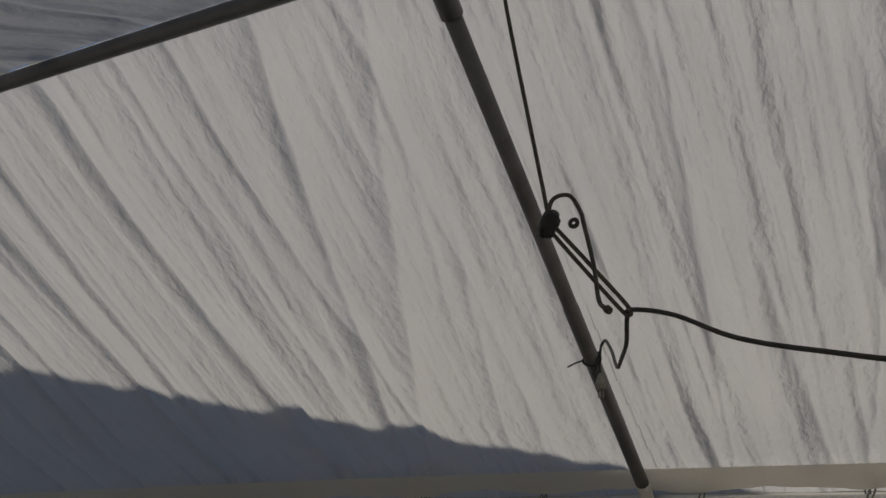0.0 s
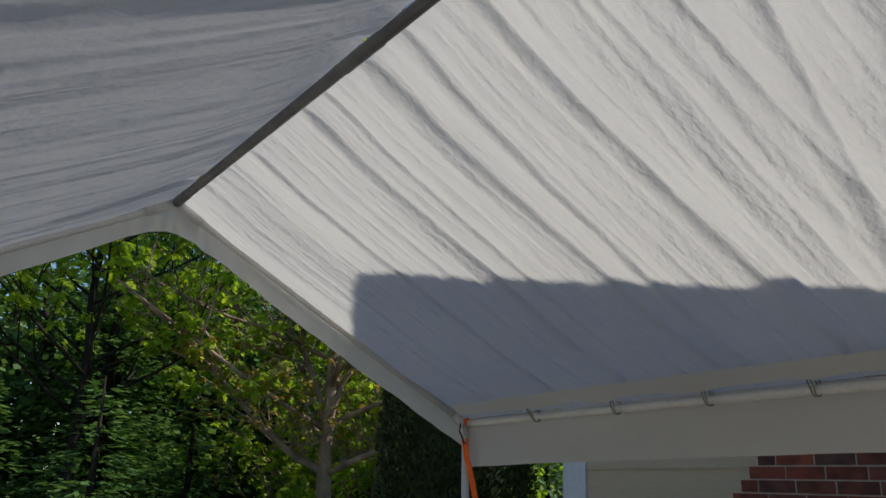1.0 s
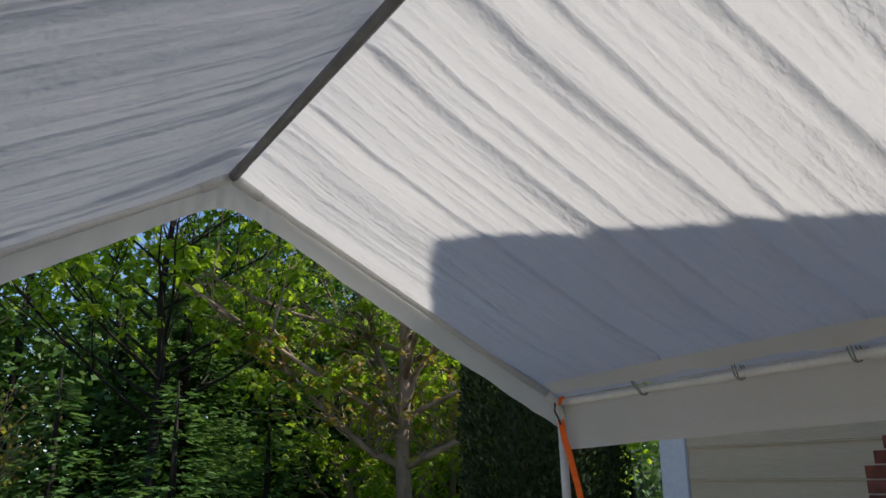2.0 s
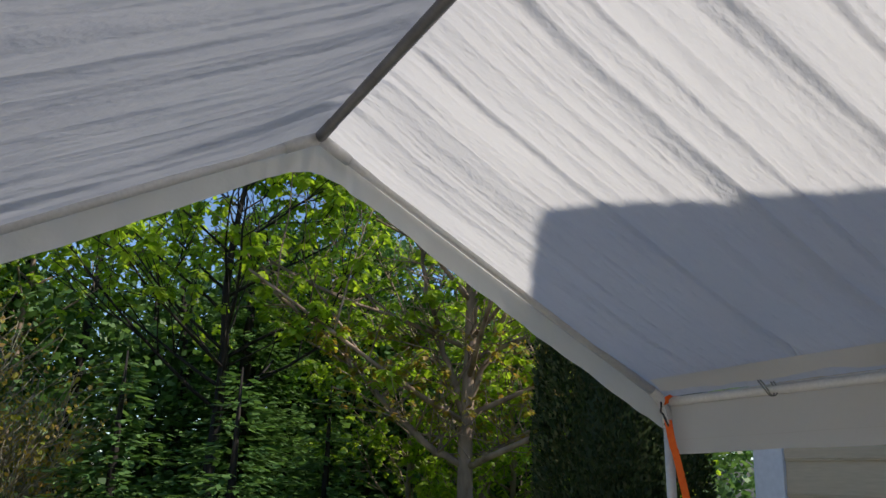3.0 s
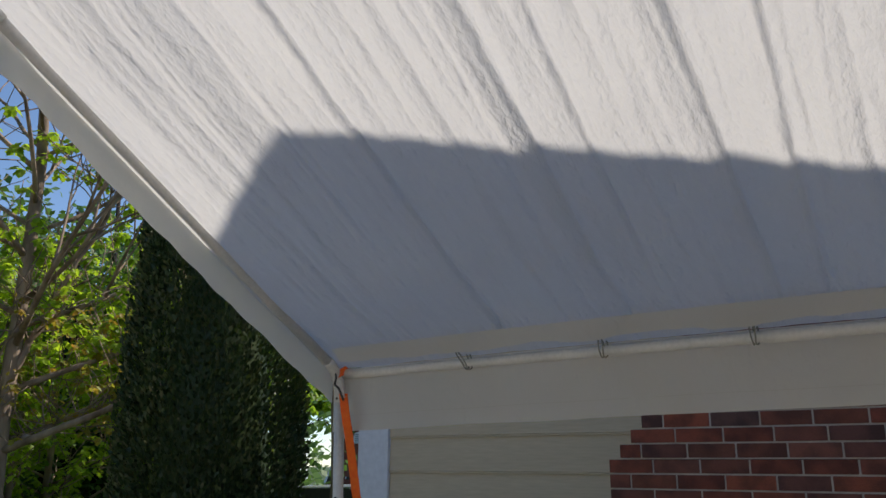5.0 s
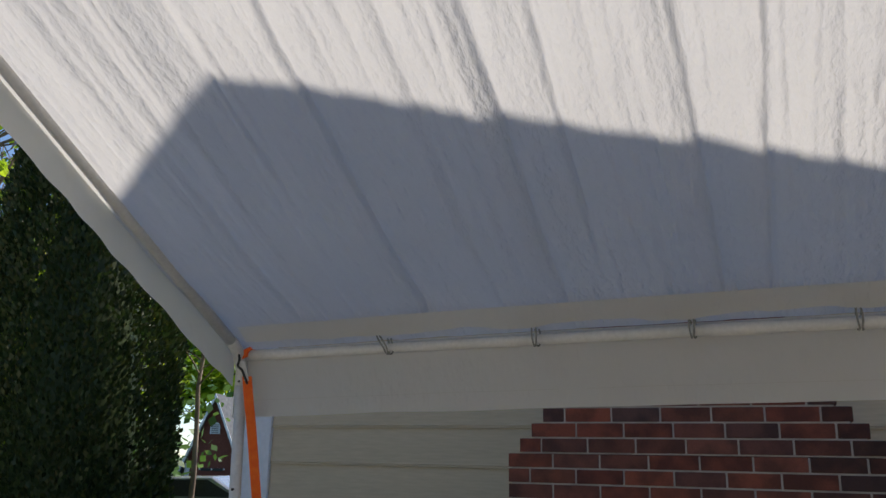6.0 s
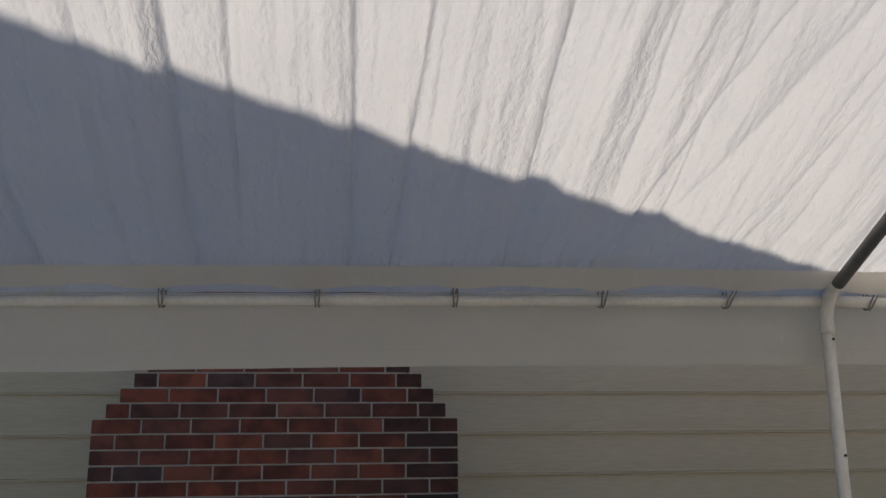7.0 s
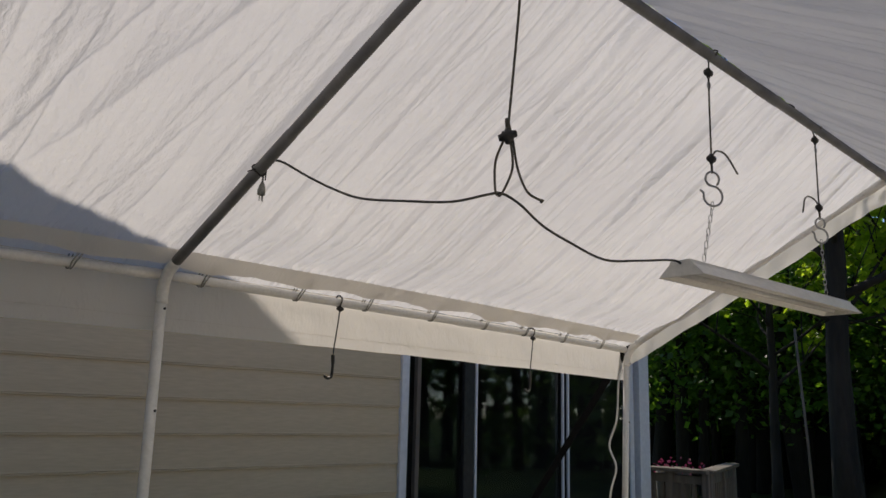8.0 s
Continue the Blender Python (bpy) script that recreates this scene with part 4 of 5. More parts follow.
def broadleaf(base, seed, height, trunk_r, limbs, leaves, label, lean=(0, 0), bark=None, extra=None, first=0.25):
    """A broadleaf tree: trunk, forked limbs, leaves of one or two kinds."""
    rng = random.Random(seed)
    t = thing("tree", base, label, "tree")
    wood, tips = [], []
    trunk = [Vector((lean[0] * z + rng.uniform(-1, 1) * 0.05 * z / 3, lean[1] * z + rng.uniform(-1, 1) * 0.05 * z / 3, z)) for z in [height * i / 8 for i in range(9)]]
    radii = [trunk_r * (1.25 if i == 0 else 1 - 0.09 * i) for i in range(9)]
    wood.append((trunk, radii))
    for k in range(limbs):
        h = first + (0.97 - first) * (k + rng.random()) / limbs
        i = min(7, int(h * 8))
        q = trunk[i].lerp(trunk[i + 1], h * 8 - i)
        a = k * 2.4 + rng.uniform(-0.4, 0.4)
        ln = height * (0.48 - 0.28 * h) * rng.uniform(0.8, 1.15)
        grow(rng, q, (math.cos(a), math.sin(a), 0.25 + 0.75 * h), ln, radii[i] * 0.42, 2, wood, tips, 0.3, (3, 5))
    for line, r0 in extra or ():
        q = [p + Vector((rng.uniform(-1, 1), rng.uniform(-1, 1), rng.uniform(-1, 1))) * 0.035 * min(1, i / 3) for i, p in enumerate(rounded(line, 5))]
        wood.append((q, [r0 * (1 - 0.6 * i / len(q)) for i in range(len(q))]))
        for i in range(3, len(q)):
            for _ in range(2):
                grow(rng, q[i], (rng.uniform(-1, 1), rng.uniform(-1, 1), rng.uniform(-0.1, 1)), rng.uniform(0.6, 1.2), r0 * 0.3, 1, wood, tips, 0.35, (2, 4))
    put("trunk", wood_mesh("trunk", wood, bark or BARK), t)
    for nm, share, per, spread, size, mat, lo, hi in leaves:
        spots = [s for s in tips if lo <= s[0].z <= hi and rng.random() < share * (0.45 if math.hypot(s[0].x, s[0].y) < 1.1 else 1.0)]
        put(nm, bunch_mesh(nm, rng, spots, per, size, mat) if spread == 0 else leaf_mesh(nm, rng, spots, per, spread, size, mat), t)
    return t


def spruce(base, seed, height, radius, label):
    rng = random.Random(seed)
    t = thing("spruce", base, label, "conifer")
    tube("trunk", [(0, 0, 0), (0, 0, height * 0.5), (0, 0, height)], [height * 0.028, height * 0.018, 0.01], DARK_BARK, t, 7)
    v, f = [], []
    z = height * 0.04
    while z < height * 0.985:
        reach = radius * (1 - z / height) ** 0.8 + 0.06
        for k in range(max(5, int(reach * 12))):
            a = rng.uniform(0, 2 * math.pi)
            ln = reach * rng.uniform(0.72, 1.1)
            ca, sa = math.cos(a), math.sin(a)
            for s in range(int(4 + ln * 13)):
                u = (s + rng.random()) / (4 + ln * 13)
                if u < 0.2:
                    continue
                c = Vector((ca * ln * u, sa * ln * u, z - 0.3 * ln * u + 0.22 * ln * u * u + rng.uniform(-0.05, 0.05)))
                w = 0.13 * (1.1 - 0.5 * u)
                out = Vector((ca, sa, rng.uniform(-0.5, 0.25))) * rng.uniform(0.6, 1.1) + Vector((-sa, ca, 0)) * rng.uniform(-0.9, 0.9)
                out.normalize()
                sd = out.cross(Vector((rng.uniform(-0.4, 0.4), rng.uniform(-0.4, 0.4), 1))).normalized()
                i = len(v)
                v += [c, c + out * w * 0.6 + sd * w * 0.4, c + out * w * 1.5, c + out * w * 0.6 - sd * w * 0.4]
                f.append((i, i + 1, i + 2, i + 3))
        z += 0.11 + 0.03 * rng.random()
    put("crown", mesh_of("crown", v, f, FIR), t)
    return t


def arborvitae(base, seed, height, radius, label):
    """A dense dark column of upright sprays."""
    rng = random.Random(seed)
    t = thing("arborvitae", base, label, "evergreen")
    tube("trunk", [(0, 0, 0), (0, 0, height * 0.9)], [0.09, 0.02], DARK_BARK, t, 7)
    v, f = [], []
    for k in range(85000):
        h = rng.random() ** 0.9
        prof = min(1.0, 0.72 + 1.2 * h) if h < 0.3 else 1.0 - 0.95 * max(0, (h - 0.45) / 0.55) ** 1.7
        a = rng.uniform(0, 2 * math.pi)
        lump = 1 + 0.16 * noise.noise((math.cos(a) * 2.2, math.sin(a) * 2.2, h * height * 1.3 + seed)) + 0.07 * noise.noise((math.cos(a) * 7, math.sin(a) * 7, h * height * 5))
        r = radius * prof * lump * (1 - 0.3 * rng.random() ** 2)
        c = Vector((math.cos(a) * r, math.sin(a) * r, 0.03 + h * height))
        out = Vector((math.cos(a), math.sin(a), 0)) * rng.uniform(0.1, 0.9) + Vector((rng.uniform(-0.3, 0.3), rng.uniform(-0.3, 0.3), rng.uniform(0.3, 1.2)))
        out.normalize()
        sd = out.cross(Vector((rng.uniform(-1, 1), rng.uniform(-1, 1), rng.uniform(-1, 1)))).normalized()
        s = rng.uniform(0.02, 0.048)
        i = len(v)
        v += [c, c + out * s * 0.55 + sd * s * 0.34, c + out * s * 1.15, c + out * s * 0.55 - sd * s * 0.34]
        f.append((i, i + 1, i + 2, i + 3))
    put("crown", mesh_of("crown", v, f, CEDAR), t)
    zs = [height * (0.02 + 0.9 * k / 14) for k in range(15)]
    tube("inner_foliage", [(0, 0, z) for z in zs], [radius * 0.6 * (1 - 0.85 * max(0, (k / 14 - 0.4) / 0.6)) for k in range(15)], CEDAR, t, 10)
    return t


def polar(az, dist, z=0.0, eye=(-0.6, -2.3)):
    """A place seen from under the canopy at an angle left of the house's direction."""
    a = radians(az)
    return (eye[0] - math.sin(a) * dist, eye[1] + math.cos(a) * dist, z)


arborvitae((-5.85, 1.98, 0), 4, 5.3, 0.66, "tall dark green arborvitae beside the house corner")
mx, my, _ = polar(61.5, 11.5)
left = Vector((-math.cos(radians(61.5)), -math.sin(radians(61.5)), 0))
limb_a = [Vector((0, 0, 1.75)), left * 0.5 + Vector((0, 0, 2.0)), left * 1.05 + Vector((0.05, 0, 2.45)), left * 1.55 + Vector((0.1, 0, 2.95)), left * 2.3 + Vector((0.1, 0.1, 3.6)), left * 3.2 + Vector((0, 0, 4.4))]
limb_b = [Vector((0, 0, 2.3)), left * 0.2 + Vector((0, 0, 2.9)), left * 0.45 + Vector((0, 0, 3.6)), left * 0.7 + Vector((0, 0, 4.6)), left * 0.8 + Vector((0, 0, 5.6))]
limb_c = [Vector((0, 0, 1.7)), left * -0.35 + Vector((0, 0, 1.95)), left * -0.8 + Vector((0, 0, 2.2)), left * -1.4 + Vector((0, 0, 2.5)), left * -1.9 + Vector((0, 0, 3.0))]
limb_d = [Vector((0, 0, 2.6)), left * -0.3 + Vector((0, 0, 3.3)), left * -0.6 + Vector((0, 0, 4.1)), left * -1.0 + Vector((0, 0, 5.0)), left * -1.3 + Vector((0, 0, 5.9))]
broadleaf((mx, my, 0), 12, 8.6, 0.125, 30, [("crown", 0.27, 7, 0, 0.13, MAPLE, 2.7, 20), ("young_leaves", 0.55, 5, 0, 0.085, BUDS, 0.8, 3.6)],
          "maple with pale grey limbs and fresh spring leaves", extra=[(limb_a, 0.058), (limb_b, 0.05), (limb_c, 0.036), (limb_d, 0.045)], first=0.2)
broadleaf(polar(78.5, 12.0), 31, 6.6, 0.10, 26, [("crown", 0.5, 7, 0, 0.15, MAPLE, 2.3, 20)], "leafy green maple in spring leaf", bark=DARK_BARK, first=0.30)
broadleaf(polar(71, 21.0), 33, 7.4, 0.12, 15, [("crown", 1.0, 9, 0.22, 0.15, WOODS, 0.8, 20)], "green broadleaf tree at the lawn's edge", bark=DARK_BARK, first=0.2)
broadleaf(polar(91, 19.0), 37, 8.6, 0.10, 17, [("crown", 1.0, 8, 0, 0.17, MAPLE, 1.8, 20)], "green broadleaf tree at the lawn's edge", first=0.35)
broadleaf(polar(52, 16.0), 41, 4.4, 0.11, 14, [("crown", 1.0, 8, 0.2, 0.15, MAPLE, 0.8, 20)], "green broadleaf tree behind the hedge", first=0.18)
for az, far, seed, tall in ((58.5, 15.0, 81, 4.3), (65.5, 15.5, 82, 3.9), (60.5, 13.6, 83, 2.6)):
    broadleaf(polar(az, far), seed, tall, 0.07, 17, [("crown", 0.8, 6, 0, 0.11, MAPLE, 0.5, 20)], "low sunlit green tree behind the big maple", first=0.12)
broadleaf(polar(41.6, 13.5), 43, 5.2, 0.05, 30, [("crown", 1.0, 7, 0, 0.11, MAPLE, 2.7, 20)], "small bright green tree beyond the house corner", first=0.5)
for az, far, seed, tall in ((43.5, 56.0, 91, 12.5), (37.5, 62.0, 92, 12.0)):
    broadleaf(polar(az, far, eye=(-1.4, -2.29)), seed, tall, 0.22, 22, [("crown", 1.0, 7, 0, 0.55, MAPLE, 1.5, 20)], "tall green tree behind the neighbouring house", bark=DARK_BARK, first=0.15)
spruce(polar(84.5, 10.0), 51, 2.9, 1.45, "dark green spruce at the lawn's edge")
spruce(polar(77, 9.6), 52, 2.75, 1.5, "dark green spruce at the lawn's edge")
spruce(polar(71, 12.5), 53, 2.9, 1.3, "dark green spruce at the lawn's edge")
spruce(polar(77.0, 17.5), 54, 7.3, 2.2, "tall dark spruce behind the maple")


def twig_bush(base, seed, height, label):
    rng = random.Random(seed)
    t = thing("shrub", base, label, "shrub")
    wood, tips = [], []
    for k in range(16):
        grow(rng, (rng.uniform(-0.3, 0.3), rng.uniform(-0.3, 0.3), 0), (rng.uniform(-0.35, 0.35), rng.uniform(-0.35, 0.35), 1), height * rng.uniform(0.45, 0.65), 0.02, 2, wood, tips, 0.12, (2, 4))
    put("branching", wood_mesh("branching", wood, TWIGS), t)
    put("leaves", leaf_mesh("leaves", rng, tips, 1, 0.08, 0.07, BUDS), t)
    return t


twig_bush(polar(91.5, 11.0), 61, 3.2, "bare pale shrub with a few new leaves")
twig_bush(polar(95.5, 10.5), 62, 3.9, "bare pale shrub with a few new leaves")
twig_bush(polar(88.5, 12.0), 63, 2.7, "bare pale shrub with a few new leaves")


def thicket(name, rng, places, crown_z, mat, per, size, label):
    """Woodland too dense to count: trunks and a mass of leaves."""
    v, f = [], []
    lv, lf = [], []
    for x, y, h, r in places:
        sweep(v, f, [(x, y, 0), (x + rng.uniform(-0.3, 0.3), y + rng.uniform(-0.3, 0.3), h * 0.5), (x + rng.uniform(-0.7, 0.7), y + rng.uniform(-0.7, 0.7), h)], [r * 1.2, r * 0.85, r * 0.3], 7)
        for c in range(per[0]):
            a, q = rng.uniform(0, 6.283), rng.random() ** 0.5
            zc = crown_z(rng) * h
            ctr = Vector((x + math.cos(a) * q * 2.4, y + math.sin(a) * q * 2.4, zc))
            for k in range(per[1]):
                p = ctr + Vector((rng.gauss(0, 0.42), rng.gauss(0, 0.42), rng.gauss(0, 0.28)))
                d = Vector((rng.uniform(-1, 1), rng.uniform(-1, 1), rng.uniform(-1, 0.6))).normalized()
                b = d.cross(Vector((rng.uniform(-1, 1), rng.uniform(-1, 1), 1))).normalized()
                s = size * rng.uniform(0.6, 1.3)
                i = len(lv)
                lv += [p, p + d * s * 0.5 + b * s * 0.38, p + d * s, p + d * s * 0.5 - b * s * 0.38]
                lf.append((i, i + 1, i + 2, i + 3))
    t = thing(name, (0, 0, 0), label, "woods", kind="stuff")
    for nm, me in (("trunks", mesh_of("trunks", v, f, DARK_BARK, True)), ("leaves", mesh_of("leaves", lv, lf, mat))):
        o = put(nm, me, t)
        o["kind"] = "stuff"
    return t


wr = random.Random(77)
far_places = [polar(wr.uniform(46, 112), wr.uniform(19, 28))[:2] + (wr.uniform(5.0, 8.0), wr.uniform(0.07, 0.16)) for _ in range(130)]
thicket("far_woods", wr, far_places, lambda r: r.uniform(0.02, 0.97), FIR, (40, 40), 0.21, "dense dark woodland beyond the lawn")
side_places = [polar(-wr.uniform(56, 92), wr.uniform(18, 27), eye=(-1.36, -2.7))[:2] + (wr.uniform(5, 7.5), wr.uniform(0.10, 0.2)) for _ in range(70)]
thicket("side_woods", wr, side_places, lambda r: r.uniform(0.3, 1.0), WOODS, (44, 26), 0.17, "deep shaded woodland beside the yard")
deep_places = [polar(-wr.uniform(48, 92), wr.uniform(26, 36), eye=(-1.36, -2.7))[:2] + (wr.uniform(6, 10), wr.uniform(0.10, 0.2)) for _ in range(75)]
thicket("deep_woods", wr, deep_places, lambda r: r.uniform(0.0, 0.9), FIR, (40, 20), 0.42, "dark evergreen woodland behind the shade trees")
# Trees out of view, added to darken what the porch glass reflects.
reflected_places = [polar(wr.uniform(112, 262), wr.uniform(20, 32))[:2] + (wr.uniform(6, 10), wr.uniform(0.1, 0.2)) for _ in range(70)]
thicket("reflected_woods", wr, reflected_places, lambda r: r.uniform(0.05, 1.0), FIR, (26, 14), 0.42, "unseen belt of trees behind the yard, added for dark reflections")
broadleaf(polar(-71.5, 12.0, eye=(-1.36, -2.7)), 71, 9.5, 0.18, 20, [("crown", 1.0, 7, 0, 0.16, MAPLE, 2.4, 20)], "large dark-trunked shade tree at the yard's edge", bark=DARK_BARK, first=0.24)
broadleaf(polar(-67.5, 14.5, eye=(-1.36, -2.7)), 73, 6.5, 0.09, 18, [("crown", 1.0, 7, 0, 0.15, MAPLE, 2.2, 20)], "sunlit green tree in front of the dark woods", bark=DARK_BARK, first=0.3)
broadleaf(polar(-77.0, 15.0, eye=(-1.36, -2.7)), 75, 7.0, 0.10, 18, [("crown", 1.0, 7, 0, 0.15, MAPLE, 2.4, 20)], "sunlit green tree in front of the dark woods", bark=DARK_BARK, first=0.3)

# ---- far buildings and yard things ----
def gable_house(name, at, turn, w, d, h, rise, wall_mat, roof_mat, label, vent=False):
    t = thing(name, Matrix.Translation(at) @ Matrix.Rotation(radians(turn), 4, "Z"), label, "house")
    bm = bmesh.new()
    o = [(-w / 2, 0), (w / 2, 0), (w / 2, h), (0, h + rise), (-w / 2, h)]
    a = [bm.verts.new((x, 0, z)) for x, z in o]
    b = [bm.verts.new((x, d, z)) for x, z in o]
    bm.faces.new(a)
    bm.faces.new(list(reversed(b)))
    for k in range(5):
        bm.faces.new((a[(k + 1) % 5], a[k], b[k], b[(k + 1) % 5]))
    part("wall", bm, wall_mat, t)
    for s in (-1, 1):
        bm = bmesh.new()
        ov = 0.35
        k = rise / (w / 2)
        pts = [(0, h + rise + 0.14), (s * (w / 2 + ov), h - ov * k + 0.14), (s * (w / 2 + ov), h - ov * k), (0, h + rise)]
        va = [bm.verts.new((x, -ov, z)) for x, z in pts]
        vb = [bm.verts.new((x, d + ov, z)) for x, z in pts]
        bm.faces.new(va)
        bm.faces.new(list(reversed(vb)))
        for q in range(4):
            bm.faces.new((va[(q + 1) % 4], va[q], vb[q], vb[(q + 1) % 4]))
        bmesh.ops.recalc_face_normals(bm, faces=bm.faces)
        roof = part("roof", bm, roof_mat, t)
        bm = bmesh.new()
        pts = [(0, h + rise + 0.15), (s * (w / 2 + ov + 0.02), h - ov * k + 0.13), (s * (w / 2 + ov + 0.02), h - ov * k - 0.16), (0, h + rise - 0.15)]
        va = [bm.verts.new((x, -ov - 0.05, z)) for x, z in pts]
        vb = [bm.verts.new((x, -ov - 0.004, z)) for x, z in pts]
        bm.faces.new(va)
        bm.faces.new(list(reversed(vb)))
        for q in range(4):
            bm.faces.new((va[(q + 1) % 4], va[q], vb[q], vb[(q + 1) % 4]))
        bmesh.ops.recalc_face_normals(bm, faces=bm.faces)
        part("rake_board", bm, TRIM, t, "white rake board")
    for x in (-w / 2 + 0.1, w / 2 - 0.1):
        part("corner_trim", boxed((x - 0.14, -0.05, 0), (x + 0.14, -0.004, h - 0.1)), TRIM, t)
    win = part("window", boxed((-w * 0.24, -0.06, 0.9), (w * 0.24, -0.004, h - 0.35), 0.01), TRIM, t)
    part("pane", boxed((-w * 0.24 + 0.09, -0.075, 1.0), (-0.04, -0.062, h - 0.5)), DARK, win)
    part("pane", boxed((0.04, -0.075, 1.0), (w * 0.24 - 0.09, -0.062, h - 0.5)), DARK, win)
    if vent:
        v, f = [], []
        n = 12
        rim = [(-0.28, 0), (0.28, 0)] + [(0.28 * math.cos(math.pi * i / n), 0.35 + 0.28 * math.sin(math.pi * i / n)) for i in range(n + 1)]
        m = len(rim)
        v = [(x, -0.06, h + rise * 0.42 + z) for x, z in rim] + [(x, -0.004, h + rise * 0.42 + z) for x, z in rim]
        f = [tuple(range(m)), tuple(reversed(range(m, 2 * m)))] + [((k + 1) % m, k, m + k, m + (k + 1) % m) for k in range(m)]
        ve = put("vent", mesh_of("vent", v, f, TRIM), t, None, "arched white louvred vent")
        for k in range(5):
            part("slat", boxed((-0.2, -0.08, h + rise * 0.42 + 0.06 + k * 0.1), (0.2, -0.061, h + rise * 0.42 + 0.10 + k * 0.1)), SHINGLE, ve)
    return t


nx, ny, _ = polar(38.0, 48.0, eye=(-1.4, -2.29))
gable_house("neighbour_house", (nx, ny, 0), 18, 3.0, 7, 1.35, 3.5, RED_HOUSE, SHINGLE, "red brick neighbouring house with a steep white-trimmed gable", True)
# Built small and near, in place of a white house farther downhill.
gx, gy, _ = polar(43.6, 24.0, eye=(-0.54, -2.38))
gable_house("white_house_standin", (gx, gy, 0), 128, 2.2, 2.6, 1.3, 0.85, TRIM, SHINGLE, "small near stand-in for a white house with a grey shingle roof")
sx_, sy_, _ = polar(91.5, 33.0)
gable_house("garden_shed", (sx_, sy_, 0), 95, 3.0, 4, 1.5, 1.3, WEATHERED, SHINGLE, "small grey garden shed at the wood's edge")
sx_, sy_, _ = polar(95.2, 36.0)
gable_house("cream_outbuilding", (sx_, sy_, 0), 95, 4.0, 5, 1.6, 0.9, CREAM, RUST_ROOF, "cream outbuilding with a rust-coloured roof")


def parked_car(at, turn):
    t = thing("parked_car", Matrix.Translation(at) @ Matrix.Rotation(radians(turn), 4, "Z") @ Matrix.Diagonal((0.95, 0.95, 0.85, 1)), "silver car parked in front of the neighbouring house", "car")
    prof = [(-2.2, 0.35), (-2.22, 0.75), (-2.0, 0.98), (-1.55, 1.02), (-0.95, 1.42), (0.55, 1.46), (1.25, 1.02), (2.1, 0.86), (2.22, 0.6), (2.2, 0.35)]
    v, f = [], []
    ys = (-0.86, -0.80, 0.80, 0.86)
    for y in ys:
        tuck = 0.0 if abs(y) < 0.85 else 0.03
        v += [(x * (1 - tuck * 0.5), y * (0.82 if z > 1.2 else 1.0), z - (tuck if z > 0.5 else 0)) for x, z in prof]
    n = len(prof)
    for r in range(3):
        f += [(r * n + k, r * n + (k + 1) % n, (r + 1) * n + (k + 1) % n, (r + 1) * n + k) for k in range(n)]
    f += [tuple(reversed(range(n))), tuple(range(3 * n, 4 * n))]
    put("body", mesh_of("body", v, f, CARPAINT), t)
    gl = [(-1.42, 1.06), (-0.9, 1.37), (0.5, 1.40), (1.08, 1.05)]
    for s in (-1, 1):
        v = [(x, s * (0.868 - 0.13 * (z - 1.0)), z) for x, z in gl] + [(x, s * (0.855 - 0.13 * (z - 1.0)), z) for x, z in gl]
        put("side_window", mesh_of("side_window", v, [(0, 1, 2, 3), (7, 6, 5, 4), (0, 4, 5, 1), (1, 5, 6, 2), (2, 6, 7, 3), (3, 7, 4, 0)], DARK), t)
    for x in (-1.35, 1.4):
        for s in (-1, 1):
            w = tube("wheel", [(x, s * 0.70, 0.32), (x, s * 0.88, 0.32)], 0.32, DARK, t, 20)
            tube("rim", [(x, s * 0.87, 0.32), (x, s * 0.895, 0.32)], 0.2, STEEL, w, 16)
    return t


cx, cy, _ = polar(38.8, 17.0, eye=(-1.4, -2.29))
parked_car((cx, cy, 0), 20)


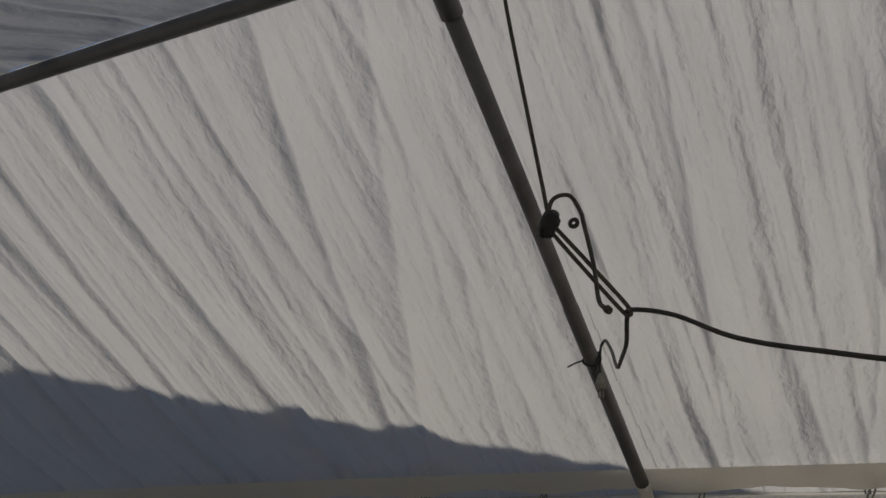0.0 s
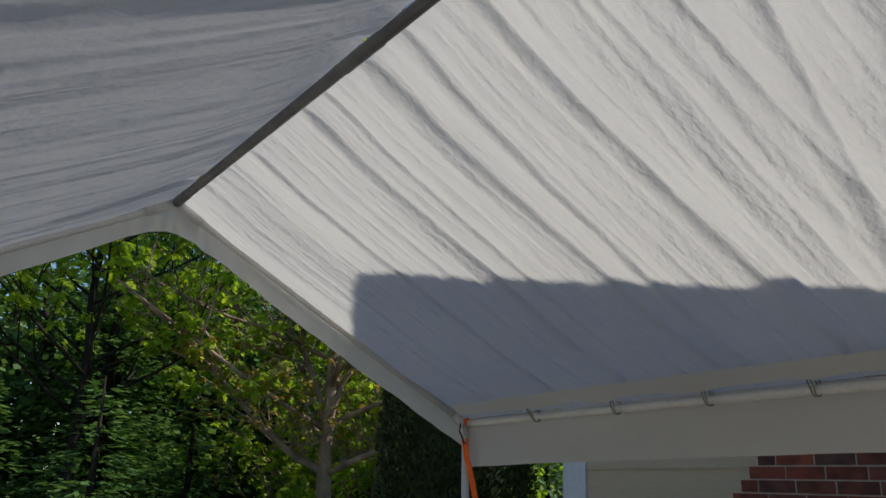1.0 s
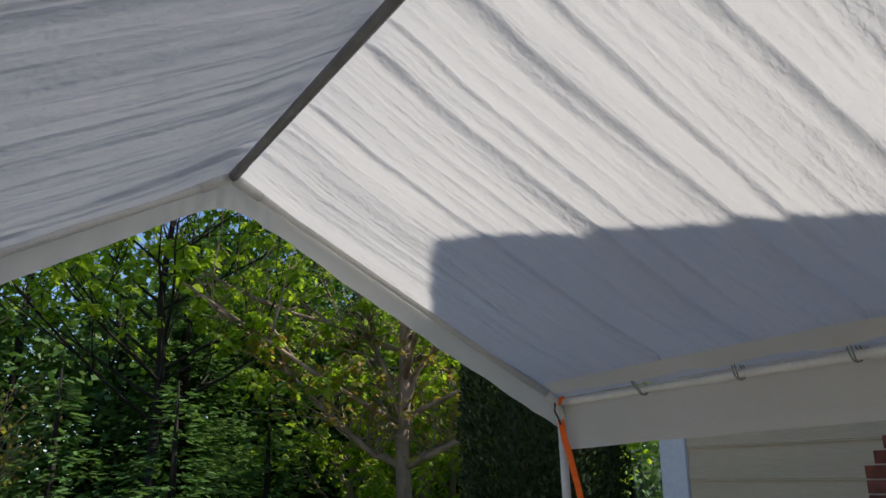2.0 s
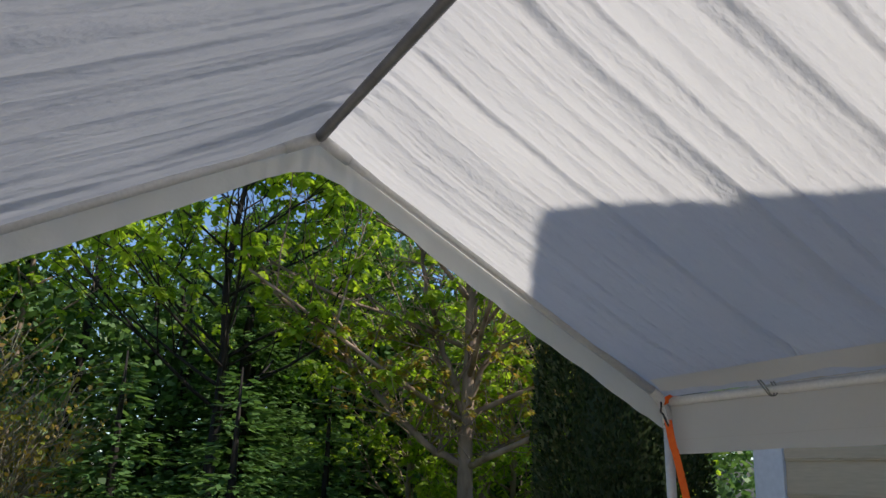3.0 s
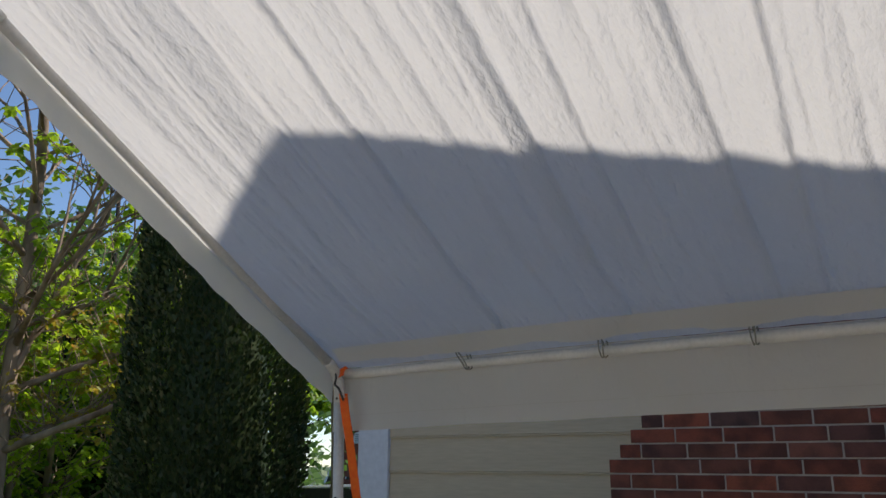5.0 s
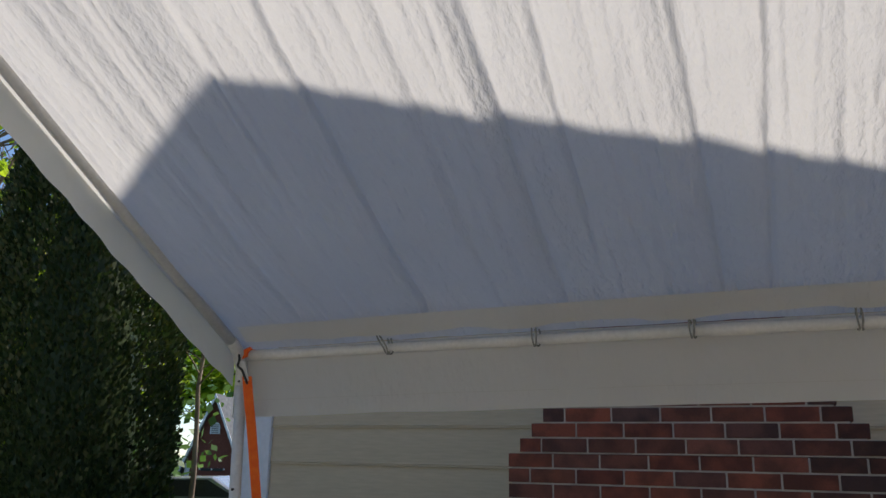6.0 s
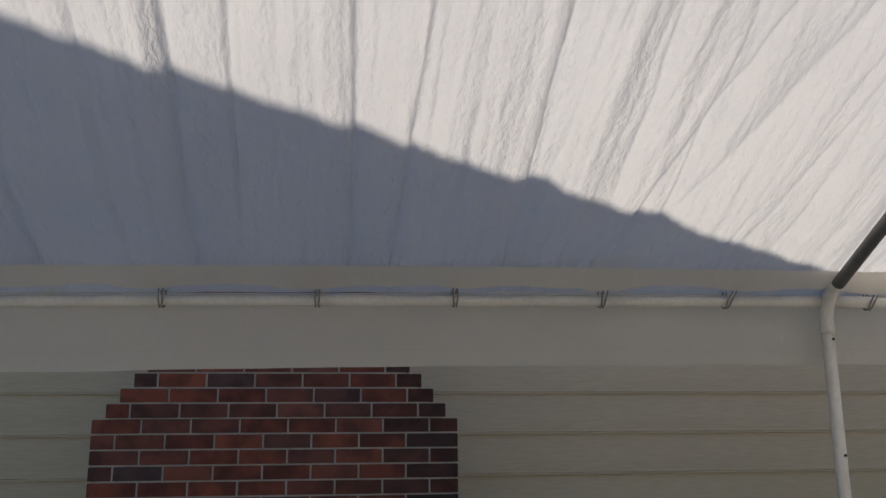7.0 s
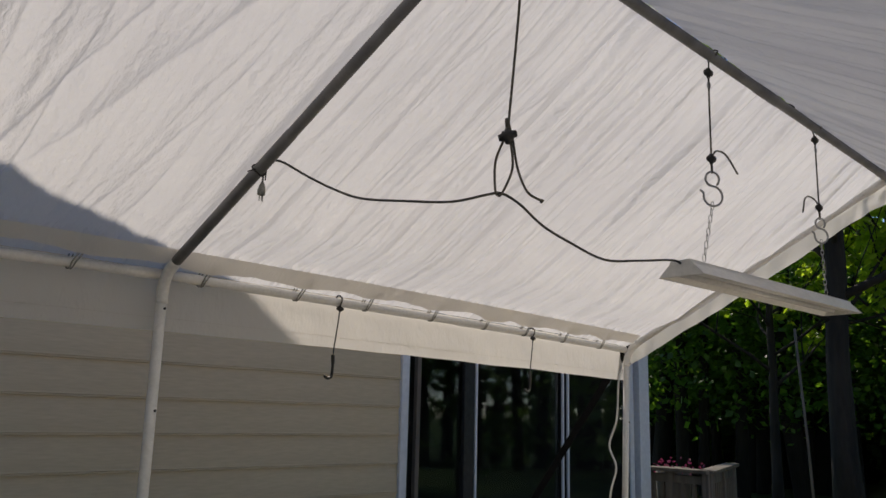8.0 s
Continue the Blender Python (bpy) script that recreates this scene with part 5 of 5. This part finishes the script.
def railing(p, q, label):
    """A stretch of weathered deck railing with a flat cap."""
    p, q = Vector(p), Vector(q)
    d = (q - p)
    ang = math.atan2(d.y, d.x)
    t = thing("deck_railing", Matrix.Translation(p) @ Matrix.Rotation(ang, 4, "Z"), label, "railing", "deck railings")
    ln = d.length
    part("cap", boxed((-0.05, -0.09, 0.96), (ln + 0.05, 0.09, 1.0), 0.006), WEATHERED, t)
    part("rail", boxed((0, -0.02, 0.84), (ln, 0.02, 0.93), 0.004), WEATHERED, t)
    n = max(2, round(ln / 0.9))
    for i in range(n + 1):
        x = ln * i / n
        part("post", boxed((x - 0.05, -0.05, 0), (x + 0.05, 0.05, 0.958), 0.005), WEATHERED, t)
    pick = boxed((-0.02, -0.02, 0.12), (0.02, 0.02, 0.838))
    me = bpy.data.meshes.new("picket")
    pick.to_mesh(me)
    pick.free()
    me.materials.append(WEATHERED)
    for i in range(int(ln / 0.14)):
        put("picket", me, t, Matrix.Translation((0.08 + i * 0.14, 0, 0)))
    return t


E3 = (-1.36, -2.7)
railing(polar(-59.0, 10.2, eye=E3), polar(-63.3, 9.6, eye=E3), "weathered wooden railing beside the porch")
railing(polar(-63.3, 9.6, eye=E3), polar(-64.8, 11.6, eye=E3), "weathered wooden railing beside the porch")
fl = thing("flower_pot", polar(-61.2, 11.0, eye=E3), "pink flowers in a pot behind the railing", "flowers")
frng = random.Random(5)
v, f = [], []
sweep(v, f, [(0, 0, 0), (0, 0, 0.85), (0, 0, 0.95)], [0.16, 0.22, 0.2], 14)
put("pot", mesh_of("pot", v, f, WEATHERED, True), fl)
put("blossom", leaf_mesh("blossom", frng, [(Vector((frng.uniform(-0.4, 0.4), frng.uniform(-0.4, 0.4), frng.uniform(0.9, 1.02))), None) for _ in range(26)], 3, 0.04, 0.05, PETAL), fl)
pl = thing("garden_pole", polar(-69.6, 11.0, eye=E3), "thin leaning metal pole on the lawn", "pole")
tube("pole", [(0, 0, 0), (-0.05, 0.03, 1.3), (-0.12, 0.08, 2.65)], 0.016, WEATHERED, pl, 7)

# ---- siding boards and chimney bricks ----
def lap_board(length):
    """A beaded lap board: face leaning out to a rounded lower lip."""
    prof = [(0.010, LAP + 0.014), (0.0, LAP + 0.010), (-0.010, 0.022), (-0.0125, 0.017), (-0.0125, 0.013), (-0.009, 0.011), (-0.009, 0.008), (-0.014, 0.006), (-0.014, 0.001), (-0.011, 0.0), (0.010, 0.0)]
    n = len(prof)
    v = [(x, y, z) for x in (0, length) for y, z in prof]
    f = [(k, n + k, n + (k + 1) % n, (k + 1) % n) for k in range(n)] + [tuple(reversed(range(n))), tuple(range(n, 2 * n))]
    return mesh_of("siding_board", v, f, SIDING)


board_me = lap_board(X1 - X0)
for k in range(-8, 5):
    put("siding_board", board_me, house, Matrix.Translation((X0, WALL_Y, 1.772 + k * LAP)))
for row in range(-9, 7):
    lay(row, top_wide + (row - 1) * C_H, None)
